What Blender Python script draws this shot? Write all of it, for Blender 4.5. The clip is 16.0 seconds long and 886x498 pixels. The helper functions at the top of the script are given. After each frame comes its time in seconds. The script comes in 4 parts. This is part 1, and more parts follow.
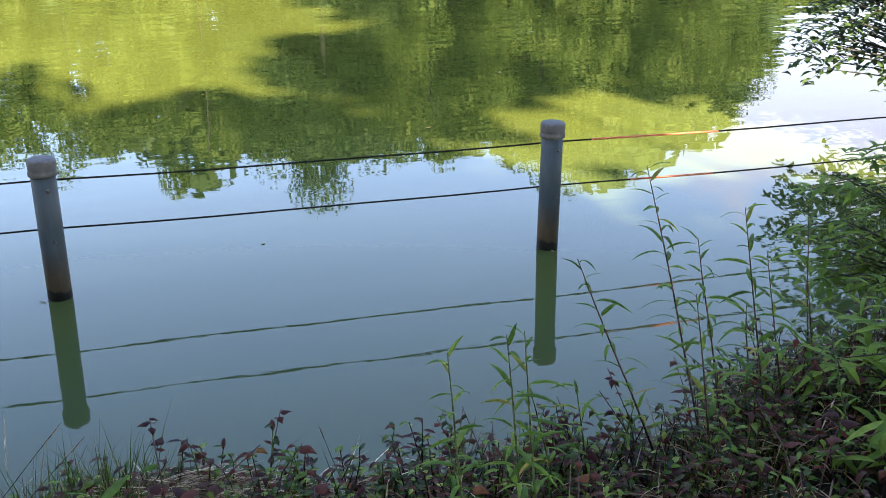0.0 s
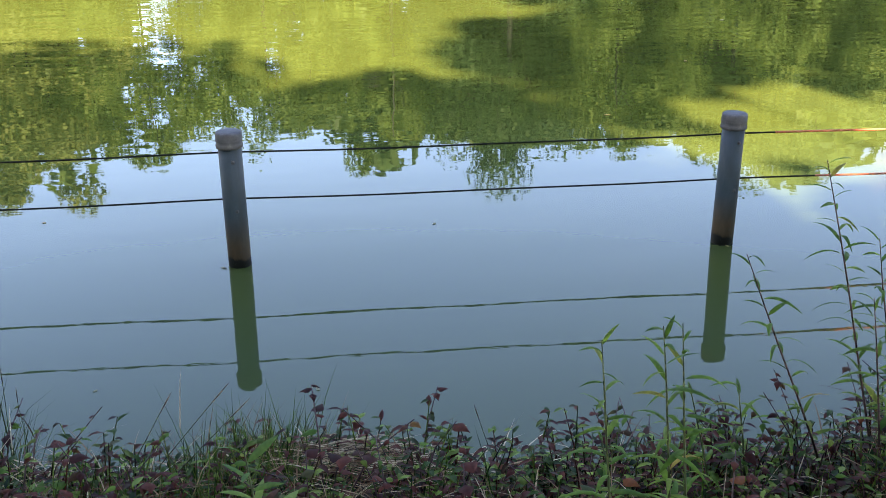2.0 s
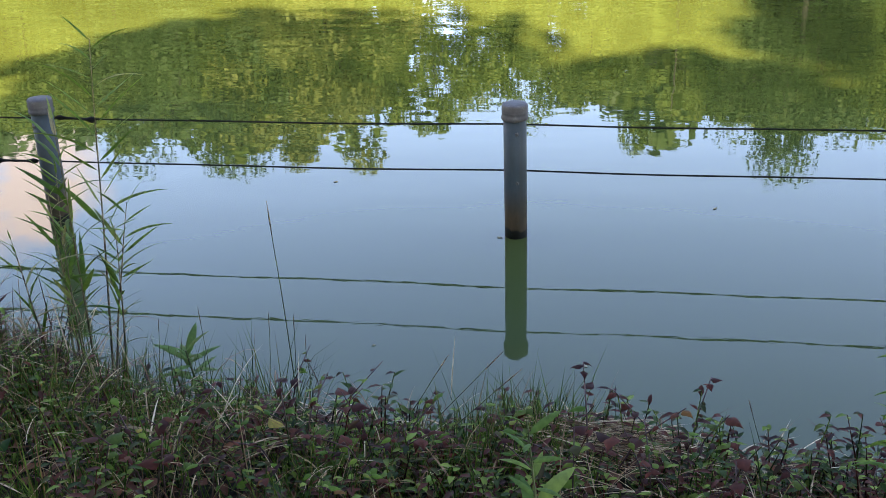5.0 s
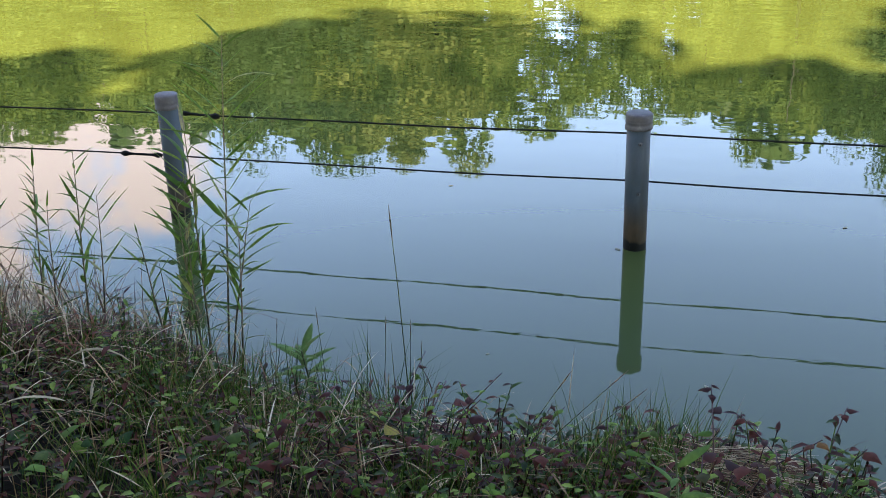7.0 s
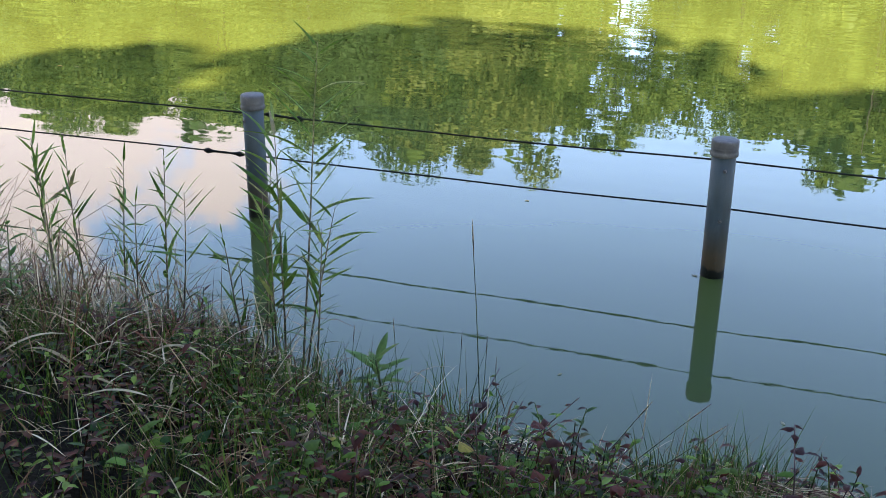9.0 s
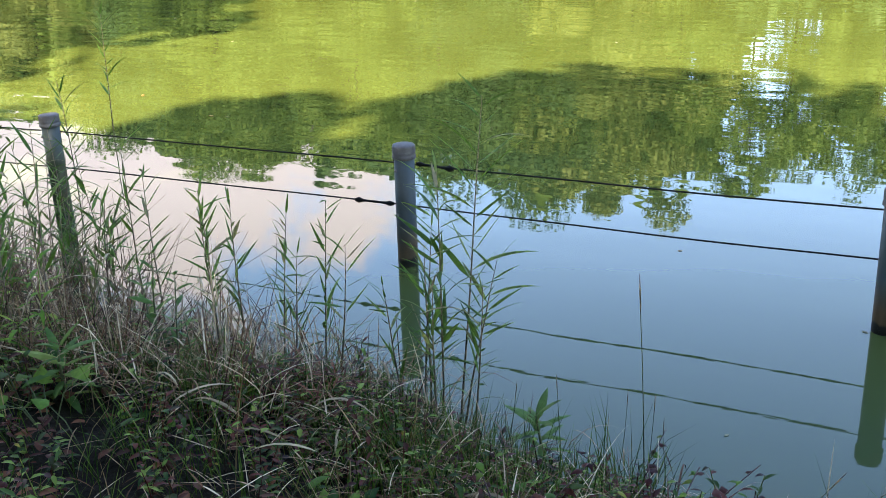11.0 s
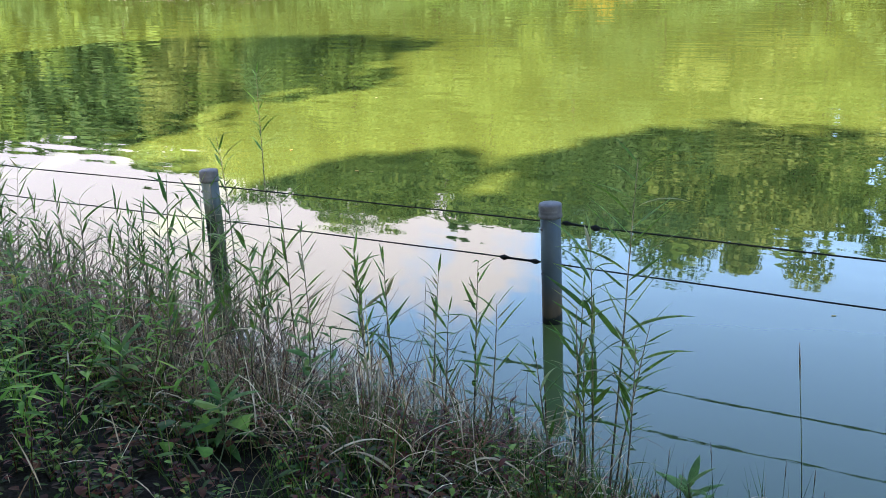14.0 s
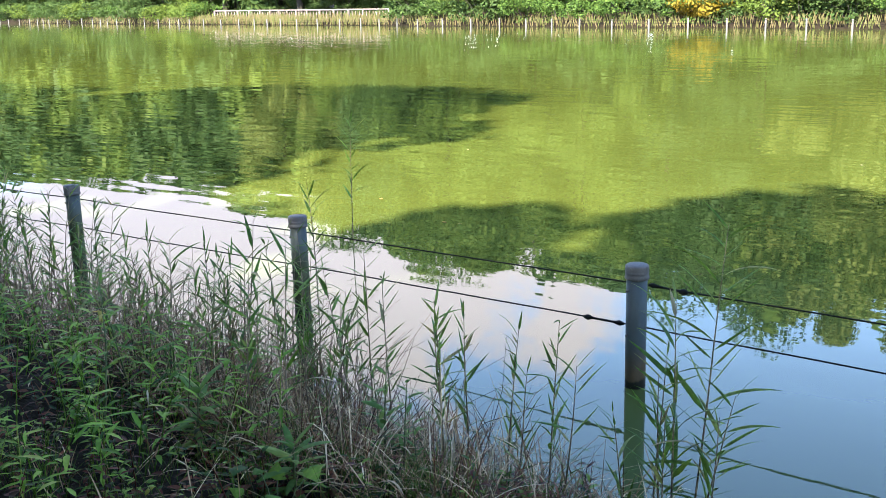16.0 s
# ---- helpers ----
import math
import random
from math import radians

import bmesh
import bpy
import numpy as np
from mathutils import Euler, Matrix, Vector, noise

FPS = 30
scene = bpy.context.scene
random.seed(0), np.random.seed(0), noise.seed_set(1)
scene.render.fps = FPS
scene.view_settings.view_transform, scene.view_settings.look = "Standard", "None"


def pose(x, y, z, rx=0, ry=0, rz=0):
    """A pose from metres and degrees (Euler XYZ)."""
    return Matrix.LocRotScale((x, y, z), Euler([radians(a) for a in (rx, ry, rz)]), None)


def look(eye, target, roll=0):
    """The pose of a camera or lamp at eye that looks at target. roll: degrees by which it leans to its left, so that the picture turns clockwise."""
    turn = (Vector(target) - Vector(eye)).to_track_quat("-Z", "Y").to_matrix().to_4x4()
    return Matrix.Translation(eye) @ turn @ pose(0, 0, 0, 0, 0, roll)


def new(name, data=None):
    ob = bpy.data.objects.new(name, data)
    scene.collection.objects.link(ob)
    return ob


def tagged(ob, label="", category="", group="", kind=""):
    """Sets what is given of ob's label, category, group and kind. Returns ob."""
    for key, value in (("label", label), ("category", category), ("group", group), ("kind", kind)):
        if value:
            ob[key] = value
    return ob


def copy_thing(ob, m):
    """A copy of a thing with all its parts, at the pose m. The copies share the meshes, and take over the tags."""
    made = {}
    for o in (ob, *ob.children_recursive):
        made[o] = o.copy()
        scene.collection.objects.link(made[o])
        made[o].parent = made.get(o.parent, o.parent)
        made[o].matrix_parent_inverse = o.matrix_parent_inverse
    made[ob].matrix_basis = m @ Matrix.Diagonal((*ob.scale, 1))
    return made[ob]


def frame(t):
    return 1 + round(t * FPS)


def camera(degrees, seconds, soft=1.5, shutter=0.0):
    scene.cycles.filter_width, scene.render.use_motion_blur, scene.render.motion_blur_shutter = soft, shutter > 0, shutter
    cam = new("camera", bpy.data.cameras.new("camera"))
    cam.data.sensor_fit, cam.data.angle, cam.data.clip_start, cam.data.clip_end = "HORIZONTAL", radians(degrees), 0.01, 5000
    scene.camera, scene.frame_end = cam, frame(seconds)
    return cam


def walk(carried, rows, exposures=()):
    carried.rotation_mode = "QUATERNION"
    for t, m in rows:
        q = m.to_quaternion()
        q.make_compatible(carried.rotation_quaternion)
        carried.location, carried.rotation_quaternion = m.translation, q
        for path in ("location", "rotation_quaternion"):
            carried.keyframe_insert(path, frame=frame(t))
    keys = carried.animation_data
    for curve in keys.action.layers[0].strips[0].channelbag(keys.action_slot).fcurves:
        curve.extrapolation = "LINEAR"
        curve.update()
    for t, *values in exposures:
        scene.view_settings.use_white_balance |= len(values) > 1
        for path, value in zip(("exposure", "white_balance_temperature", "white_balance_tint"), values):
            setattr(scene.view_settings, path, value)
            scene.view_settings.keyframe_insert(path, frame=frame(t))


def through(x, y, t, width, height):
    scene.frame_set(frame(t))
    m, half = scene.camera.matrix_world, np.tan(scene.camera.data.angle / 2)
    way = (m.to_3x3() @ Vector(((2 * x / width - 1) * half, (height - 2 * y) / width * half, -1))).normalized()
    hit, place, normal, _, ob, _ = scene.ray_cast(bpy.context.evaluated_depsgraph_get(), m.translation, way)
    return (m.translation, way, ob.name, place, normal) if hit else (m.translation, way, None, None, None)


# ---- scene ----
cam = camera(45.3, 16.0, soft=0.8)
PATH = [
    (0, (-1.59, -4.003, 1.63), (-1.083, -2.204, 0.918), -0.0),
    (0.5, (-1.594, -4.011, 1.631), (-1.139, -2.199, 0.917), -0.0),
    (1, (-1.593, -4.007, 1.627), (-1.197, -2.184, 0.906), -0.3),
    (1.5, (-1.583, -4.016, 1.633), (-1.29, -2.178, 0.902), -0.7),
    (2, (-1.561, -4.011, 1.624), (-1.38, -2.16, 0.889), -0.6),
    (2.5, (-1.545, -4.009, 1.625), (-1.462, -2.156, 0.877), 0.2),
    (3, (-1.545, -3.998, 1.616), (-1.506, -2.147, 0.86), 0.3),
    (3.5, (-1.557, -3.99, 1.611), (-1.544, -2.143, 0.845), 0.3),
    (4, (-1.574, -3.994, 1.612), (-1.67, -2.15, 0.842), -0.6),
    (4.5, (-1.589, -4.02, 1.628), (-1.809, -2.187, 0.857), -1.5),
    (5, (-1.6, -4.009, 1.629), (-1.914, -2.19, 0.86), -1.9),
    (5.2, (-1.602, -4.015, 1.636), (-1.948, -2.2, 0.87), -2.2),
    (7.3, (-1.674, -3.963, 1.623), (-2.185, -2.185, 0.862), -1.5),
    (7.5, (-1.677, -3.972, 1.633), (-2.195, -2.199, 0.868), -1.3),
    (8, (-1.69, -3.976, 1.636), (-2.232, -2.208, 0.873), -0.1),
    (8.5, (-1.705, -3.977, 1.64), (-2.264, -2.212, 0.883), 0.4),
    (9, (-1.73, -3.971, 1.645), (-2.338, -2.217, 0.901), 0.4),
    (9.5, (-1.79, -3.963, 1.657), (-2.506, -2.246, 0.923), -0.6),
    (9.7, (-1.805, -3.966, 1.655), (-2.544, -2.253, 0.935), -1.2),
    (12, (-1.872, -3.948, 1.655), (-2.749, -2.27, 1.012), -1.0),
    (12.5, (-1.886, -3.97, 1.664), (-2.785, -2.296, 1.038), -1.2),
    (13, (-1.893, -4.012, 1.697), (-2.839, -2.36, 1.084), -1.7),
    (13.5, (-1.903, -4.03, 1.71), (-2.901, -2.401, 1.118), -2.1),
    (14, (-1.895, -4.008, 1.694), (-2.956, -2.409, 1.13), -2.8),
    (14.5, (-1.885, -3.978, 1.655), (-3.005, -2.408, 1.129), -2.9),
    (15, (-1.892, -3.979, 1.684), (-3.047, -2.427, 1.173), -2.7),
    (15.5, (-1.894, -3.976, 1.701), (-3.079, -2.44, 1.214), -2.2),
    (16, (-1.903, -3.966, 1.698), (-3.11, -2.44, 1.233), -1.4),
]
walk(cam, [(t, look(eye, target, roll)) for t, eye, target, roll in PATH],
     exposures=[(0, 2.78, 7450, 21), (4, 2.78, 7850, 23), (9, 2.80, 7250, 19), (12, 2.83, 6950, 15.5), (16, 2.76, 6500, 13.5)])

# ---------------------------------------------------------------- light
SUN_AZ, SUN_EL = 167.5, 42.0   # degrees clockwise from +y, degrees above the water
world = bpy.data.worlds.new("sky")
scene.world = world
world.use_nodes = True


def add_node(nt, kind, **values):
    n = nt.nodes.new(kind)
    for k, v in values.items():
        if k in n.inputs:
            n.inputs[k].default_value = v
    return n


def ramp(nt, source, stops):
    r = nt.nodes.new("ShaderNodeValToRGB")
    e = r.color_ramp.elements
    while len(e) < len(stops):
        e.new(0.5)
    for el, (p, c) in zip(e, stops):
        el.position, el.color = p, (*c, 1)
    nt.links.new(source, r.inputs["Fac"])
    return r.outputs["Color"]


def build_sky():
    nt = world.node_tree
    nt.nodes.clear()
    out = nt.nodes.new("ShaderNodeOutputWorld")
    bg = add_node(nt, "ShaderNodeBackground", Strength=0.15)
    sky = nt.nodes.new("ShaderNodeTexSky")
    sky.sky_type = "NISHITA"
    sky.sun_disc = False
    sky.sun_elevation = radians(SUN_EL)
    sky.sun_rotation = radians(SUN_AZ)
    sky.air_density, sky.dust_density, sky.ozone_density = 1.0, 0.25, 3.4
    tc = nt.nodes.new("ShaderNodeTexCoord")
    sep = nt.nodes.new("ShaderNodeSeparateXYZ")
    nt.links.new(tc.outputs["Generated"], sep.inputs[0])
    # fair-weather cloud: a big bank to the north-west, low cloud to the north-east
    warp = add_node(nt, "ShaderNodeTexNoise", Scale=7.0, Detail=7.0, Roughness=0.6)
    nt.links.new(tc.outputs["Generated"], warp.inputs["Vector"])
    small = add_node(nt, "ShaderNodeTexNoise", Scale=2.6, Detail=5.0, Roughness=0.55)
    nt.links.new(tc.outputs["Generated"], small.inputs["Vector"])
    e = radians(13)
    d = Vector((-math.sin(radians(52)) * math.cos(e), math.cos(radians(52)) * math.cos(e), 2.1 * math.sin(e))).normalized()
    flat = nt.nodes.new("ShaderNodeMapping")
    flat.inputs["Scale"].default_value = (1, 1, 2.1)
    unit = nt.nodes.new("ShaderNodeVectorMath")
    unit.operation = "NORMALIZE"
    nt.links.new(tc.outputs["Generated"], flat.inputs["Vector"])
    nt.links.new(flat.outputs["Vector"], unit.inputs[0])
    dot = nt.nodes.new("ShaderNodeVectorMath")
    dot.operation = "DOT_PRODUCT"
    dot.inputs[1].default_value = d
    nt.links.new(unit.outputs[0], dot.inputs[0])
    add = nt.nodes.new("ShaderNodeMath")
    add.operation = "MULTIPLY_ADD"
    add.inputs[1].default_value = 0.22
    nt.links.new(warp.outputs["Fac"], add.inputs[0])
    nt.links.new(dot.outputs["Value"], add.inputs[2])
    bank = add_node(nt, "ShaderNodeMapRange")
    bank.interpolation_type = "SMOOTHSTEP"
    bank.inputs["From Min"].default_value, bank.inputs["From Max"].default_value = 1.042, 1.075
    nt.links.new(add.outputs[0], bank.inputs["Value"])
    puff = add_node(nt, "ShaderNodeMapRange")
    puff.interpolation_type = "SMOOTHSTEP"
    puff.inputs["From Min"].default_value, puff.inputs["From Max"].default_value = 0.55, 0.8
    puff.inputs["To Max"].default_value = 0.1
    nt.links.new(small.outputs["Fac"], puff.inputs["Value"])
    e = radians(5)
    dot2 = nt.nodes.new("ShaderNodeVectorMath")
    dot2.operation = "DOT_PRODUCT"
    dot2.inputs[1].default_value = Vector((math.sin(radians(44)) * math.cos(e), math.cos(radians(44)) * math.cos(e), 2.1 * math.sin(e))).normalized()
    nt.links.new(unit.outputs[0], dot2.inputs[0])
    add2 = nt.nodes.new("ShaderNodeMath")
    add2.operation = "MULTIPLY_ADD"
    add2.inputs[1].default_value = 0.22
    nt.links.new(warp.outputs["Fac"], add2.inputs[0])
    nt.links.new(dot2.outputs["Value"], add2.inputs[2])
    low = add_node(nt, "ShaderNodeMapRange")
    low.interpolation_type = "SMOOTHSTEP"
    low.inputs["From Min"].default_value, low.inputs["From Max"].default_value = 1.0, 1.06
    low.inputs["To Max"].default_value = 0.5
    nt.links.new(add2.outputs[0], low.inputs["Value"])
    both = nt.nodes.new("ShaderNodeMath")
    both.operation = "MAXIMUM"
    nt.links.new(bank.outputs[0], both.inputs[0])
    nt.links.new(low.outputs[0], both.inputs[1])
    mx = nt.nodes.new("ShaderNodeMath")
    mx.operation = "MAXIMUM"
    nt.links.new(both.outputs[0], mx.inputs[0])
    nt.links.new(puff.outputs[0], mx.inputs[1])
    mix = nt.nodes.new("ShaderNodeMix")
    mix.data_type = "RGBA"
    nt.links.new(mx.outputs[0], mix.inputs["Factor"])
    nt.links.new(sky.outputs["Color"], mix.inputs["A"])
    # cloud: grey-violet underside, sunlit flank above it
    lit = add_node(nt, "ShaderNodeMapRange")
    lit.inputs["From Min"].default_value, lit.inputs["From Max"].default_value = 0.10, 0.42
    nt.links.new(sep.outputs["Z"], lit.inputs["Value"])
    nt.links.new(ramp(nt, lit.outputs[0], CLOUD), mix.inputs["B"])
    nt.links.new(mix.outputs["Result"], bg.inputs["Color"])
    nt.links.new(bg.outputs[0], out.inputs["Surface"])


CLOUD = [(0.0, (1.5, 1.52, 1.95)), (0.5, (3.5, 3.28, 3.5)), (1.0, (4.5, 4.15, 4.3))]
build_sky()
sun = new("sun", bpy.data.lights.new("sun", "SUN"))
sun.data.energy, sun.data.angle, sun.data.color = 5.0, radians(1.0), (1.0, 0.94, 0.84)
SUN_DIR = Vector((math.sin(radians(SUN_AZ)) * math.cos(radians(SUN_EL)), math.cos(radians(SUN_AZ)) * math.cos(radians(SUN_EL)), math.sin(radians(SUN_EL))))
sun.matrix_world = look(SUN_DIR * 60, (0, 0, 0))


# ---------------------------------------------------------------- materials
def material(name, roughness=0.6, metallic=0.0, ior=1.45):
    m = bpy.data.materials.new(name)
    m.use_nodes = True
    b = m.node_tree.nodes["Principled BSDF"]
    b.inputs["Roughness"].default_value = roughness
    b.inputs["Metallic"].default_value = metallic
    b.inputs["IOR"].default_value = ior
    return m, m.node_tree, b


def noise_fac(nt, scale, detail=4.0, rough=0.55, stretch=None, coord="Object"):
    tc = nt.nodes.new("ShaderNodeTexCoord")
    n = add_node(nt, "ShaderNodeTexNoise", Scale=scale, Detail=detail, Roughness=rough)
    src = tc.outputs[coord]
    if stretch:
        mp = nt.nodes.new("ShaderNodeMapping")
        mp.inputs["Scale"].default_value = stretch
        nt.links.new(src, mp.inputs["Vector"])
        src = mp.outputs["Vector"]
    nt.links.new(src, n.inputs["Vector"])
    return n.outputs["Fac"]


def bump(nt, b, fac, strength=0.3, distance=0.01):
    n = add_node(nt, "ShaderNodeBump", Strength=strength, Distance=distance)
    nt.links.new(fac, n.inputs["Height"])
    nt.links.new(n.outputs["Normal"], b.inputs["Normal"])
    return n


def blend(nt, a, c, fac, mode="MIX"):
    m = nt.nodes.new("ShaderNodeMix")
    m.data_type, m.blend_type = "RGBA", mode
    for s, v in (("A", a), ("B", c), ("Factor", fac)):
        if hasattr(v, "is_linked"):
            nt.links.new(v, m.inputs[s])
        else:
            m.inputs[s].default_value = v if s == "Factor" else (*v, 1)
    return m.outputs["Result"]


def leaf_material(name, stops, single=True, through=0.3, rough=0.5, grain=60.0, gloss=0.12):
    """Leaf colour varied from leaf to leaf and along the blade; some light passes through it."""
    m, nt, b = material(name, rough)
    if single:
        src = nt.nodes.new("ShaderNodeObjectInfo").outputs["Random"]
    else:
        src = nt.nodes.new("ShaderNodeNewGeometry").outputs["Random Per Island"]
    col = ramp(nt, src, stops)
    var = ramp(nt, noise_fac(nt, grain, 3.0), [(0.3, (0.62, 0.62, 0.6)), (0.75, (1.15, 1.12, 1.0))])
    col = blend(nt, col, var, 0.8, "MULTIPLY")
    nt.links.new(col, b.inputs["Base Color"])
    b.inputs["Specular IOR Level"].default_value = gloss
    tr = nt.nodes.new("ShaderNodeBsdfTranslucent")
    nt.links.new(col, tr.inputs["Color"])
    mix = nt.nodes.new("ShaderNodeMixShader")
    mix.inputs["Fac"].default_value = through
    out = nt.nodes["Material Output"]
    nt.links.new(b.outputs[0], mix.inputs[1])
    nt.links.new(tr.outputs[0], mix.inputs[2])
    nt.links.new(mix.outputs[0], out.inputs["Surface"])
    return m


def make_water():
    m, nt, b = material("pond_water", 0.015, 0.0, 1.333)
    cloudy = noise_fac(nt, 0.22, 3.0)
    sep = nt.nodes.new("ShaderNodeSeparateXYZ")
    nt.links.new(nt.nodes.new("ShaderNodeTexCoord").outputs["Object"], sep.inputs[0])

    def by_distance(y0, y1, v0, v1):
        r = add_node(nt, "ShaderNodeMapRange")
        for k, v in (("From Min", y0), ("From Max", y1), ("To Min", v0), ("To Max", v1)):
            r.inputs[k].default_value = v
        nt.links.new(sep.outputs["Y"], r.inputs["Value"])
        return r.outputs[0]

    def by_side(x0, x1, v0, v1):
        r = add_node(nt, "ShaderNodeMapRange")
        for k, v in (("From Min", x0), ("From Max", x1), ("To Min", v0), ("To Max", v1)):
            r.inputs[k].default_value = v
        nt.links.new(sep.outputs["X"], r.inputs["Value"])
        return r.outputs[0]

    def times(a, c):
        n = nt.nodes.new("ShaderNodeMath")
        n.operation = "MULTIPLY"
        nt.links.new(a, n.inputs[0])
        nt.links.new(c, n.inputs[1])
        return n.outputs[0]

    # bluish tint by the bank paints in its shade and skylight; open pond yellower
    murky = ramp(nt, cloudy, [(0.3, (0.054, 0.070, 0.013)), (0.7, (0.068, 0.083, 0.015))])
    # bluer body colour for the shaded near water, which is no clearer
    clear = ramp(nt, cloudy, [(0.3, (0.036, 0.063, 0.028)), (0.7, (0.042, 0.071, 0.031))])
    tint_mix = nt.nodes.new("ShaderNodeMath")
    tint_mix.operation = "ADD"
    nt.links.new(by_distance(-2.0, 4.0, -0.25, 0.75), tint_mix.inputs[0])
    nt.links.new(noise_fac(nt, 0.6, 3.0), tint_mix.inputs[1])
    tint_mix.use_clamp = True
    nt.links.new(blend(nt, clear, murky, tint_mix.outputs[0]), b.inputs["Base Color"])
    # a lazy swell, short cat's-paw ripples in patches, longer ones on the open water, a fine shiver by the bank
    gusts = ramp(nt, noise_fac(nt, 0.32, 2.0, 0.5, (1.0, 1.6, 1.0)), [(0.36, (0.35, 0.35, 0.35)), (0.6, (1, 1, 1))])
    layers = ((noise_fac(nt, 1.0, 1.0, 0.5, (0.45, 1.1, 1.0)), by_distance(-2.0, 6.0, 0.4, 1.0), 0.0012),
              (times(noise_fac(nt, 1.0, 1.0, 0.5, (1.25, 3.3, 1.0)), gusts), by_distance(-0.6, 5.0, 0.16, 1.0), 0.0034),
              (noise_fac(nt, 1.0, 1.0, 0.5, (3.2, 8.0, 1.0)), by_distance(0.0, 5.0, 0.05, 1.0), 0.0008),
              (times(noise_fac(nt, 1.0, 1.0, 0.5, (0.9, 1.6, 1.0)), gusts), by_distance(4.0, 30.0, 0.1, 1.0), 0.006),
              (noise_fac(nt, 1.0, 1.0, 0.5, (0.75, 2.6, 1.0)), times(by_side(-7.5, -3.2, 1.0, 0.0), by_distance(-0.6, 1.2, 0.1, 1.0)), 0.005),
              (noise_fac(nt, 1.0, 2.0, 0.5, (9.0, 20.0, 1.0)), by_distance(-0.8, 1.5, 1.0, 0.1), 0.00017))
    below = None
    for height, amount, depth in layers:
        n = add_node(nt, "ShaderNodeBump", Strength=1.0, Distance=depth)
        nt.links.new(times(height, amount), n.inputs["Height"])
        if below is not None:
            nt.links.new(below, n.inputs["Normal"])
        below = n.outputs["Normal"]
    nt.links.new(below, b.inputs["Normal"])
    return m


def make_soil():
    m, nt, b = material("bank_soil", 0.95)
    b.inputs["Specular IOR Level"].default_value = 0.1
    c = ramp(nt, noise_fac(nt, 9.0, 6.0, 0.65), [(0.3, (0.008, 0.006, 0.004)), (0.55, (0.022, 0.016, 0.010)), (0.75, (0.018, 0.022, 0.009))])
    nt.links.new(c, b.inputs["Base Color"])
    bump(nt, b, noise_fac(nt, 40.0, 5.0), 0.8, 0.02)
    return m


def make_post_paint(name="post_paint", algae=False):
    """Grey-blue paint, rust-brown lower down, black wet foot, streaks; in the shade of the reeds green with algae."""
    m, nt, b = material(name, 0.5)
    b.inputs["Specular IOR Level"].default_value = 0.3
    base = ramp(nt, noise_fac(nt, 30.0, 5.0, 0.6, (1, 1, 0.3)), [(0.25, (0.036, 0.054, 0.064)), (0.6, (0.054, 0.074, 0.084)), (0.85, (0.085, 0.102, 0.11))])
    tc = nt.nodes.new("ShaderNodeTexCoord")
    sep = nt.nodes.new("ShaderNodeSeparateXYZ")
    nt.links.new(tc.outputs["Object"], sep.inputs[0])
    wob = nt.nodes.new("ShaderNodeMath")
    wob.operation = "MULTIPLY_ADD"
    wob.inputs[1].default_value = 0.06
    nt.links.new(noise_fac(nt, 14.0, 4.0, 0.6, (1, 1, 0.4)), wob.inputs[0])
    nt.links.new(sep.outputs["Z"], wob.inputs[2])
    rust = ramp(nt, wob.outputs[0], [(0.12, (1, 1, 1)), (0.25, (0.0, 0.0, 0.0))])
    rusty = ramp(nt, noise_fac(nt, 22.0, 4.0, 0.6, (1, 1, 0.35)), [(0.3, (0.07, 0.045, 0.024)), (0.7, (0.125, 0.082, 0.045))])
    c = blend(nt, base, rusty, rust)
    streak = ramp(nt, noise_fac(nt, 16.0, 3.0, 0.6, (1, 1, 0.06)), [(0.5, (0, 0, 0)), (0.7, (0.55, 0.55, 0.55))])
    c = blend(nt, c, (0.05, 0.05, 0.042), streak)
    if algae:
        high = ramp(nt, wob.outputs[0], [(0.30, (1, 1, 1)), (0.47, (0.25, 0.25, 0.25))])
        green = ramp(nt, noise_fac(nt, 13.0, 4.0, 0.65, (1, 1, 0.4)), [(0.35, (0.026, 0.03, 0.013)), (0.5, (0.058, 0.064, 0.026)), (0.7, (0.11, 0.11, 0.062))])
        c = blend(nt, c, green, high)
    wet = ramp(nt, wob.outputs[0], [(0.070, (1, 1, 1)), (0.080, (0, 0, 0))])
    c = blend(nt, c, (0.014, 0.013, 0.011), wet)
    blot = ramp(nt, noise_fac(nt, 55.0, 4.0, 0.7), [(0.62, (0, 0, 0)), (0.72, (0.6, 0.6, 0.6))])
    c = blend(nt, c, (0.06, 0.065, 0.06), blot)
    nt.links.new(c, b.inputs["Base Color"])
    bump(nt, b, noise_fac(nt, 70.0, 4.0), 0.25, 0.002)
    return m


def plain(name, stops, scale=20.0, rough=0.6, metallic=0.0, relief=0.2, stretch=None):
    m, nt, b = material(name, rough, metallic)
    f = noise_fac(nt, scale, 5.0, 0.6, stretch)
    nt.links.new(ramp(nt, f, stops), b.inputs["Base Color"])
    bump(nt, b, f, relief, 0.004)
    return m


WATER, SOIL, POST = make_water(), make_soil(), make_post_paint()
POST_ALGAE = make_post_paint("post_paint_with_algae", True)
CAP = plain("cap_plastic", [(0.3, (0.055, 0.050, 0.050)), (0.6, (0.095, 0.088, 0.085)), (0.8, (0.155, 0.145, 0.135))], 35.0, 0.6)
STEEL = plain("bolt_steel", [(0.3, (0.05, 0.048, 0.045)), (0.7, (0.16, 0.155, 0.15))], 80.0, 0.45, 0.7)
WIRE = plain("black_wire", [(0.3, (0.004, 0.004, 0.004)), (0.7, (0.009, 0.009, 0.009))], 60.0, 0.7)
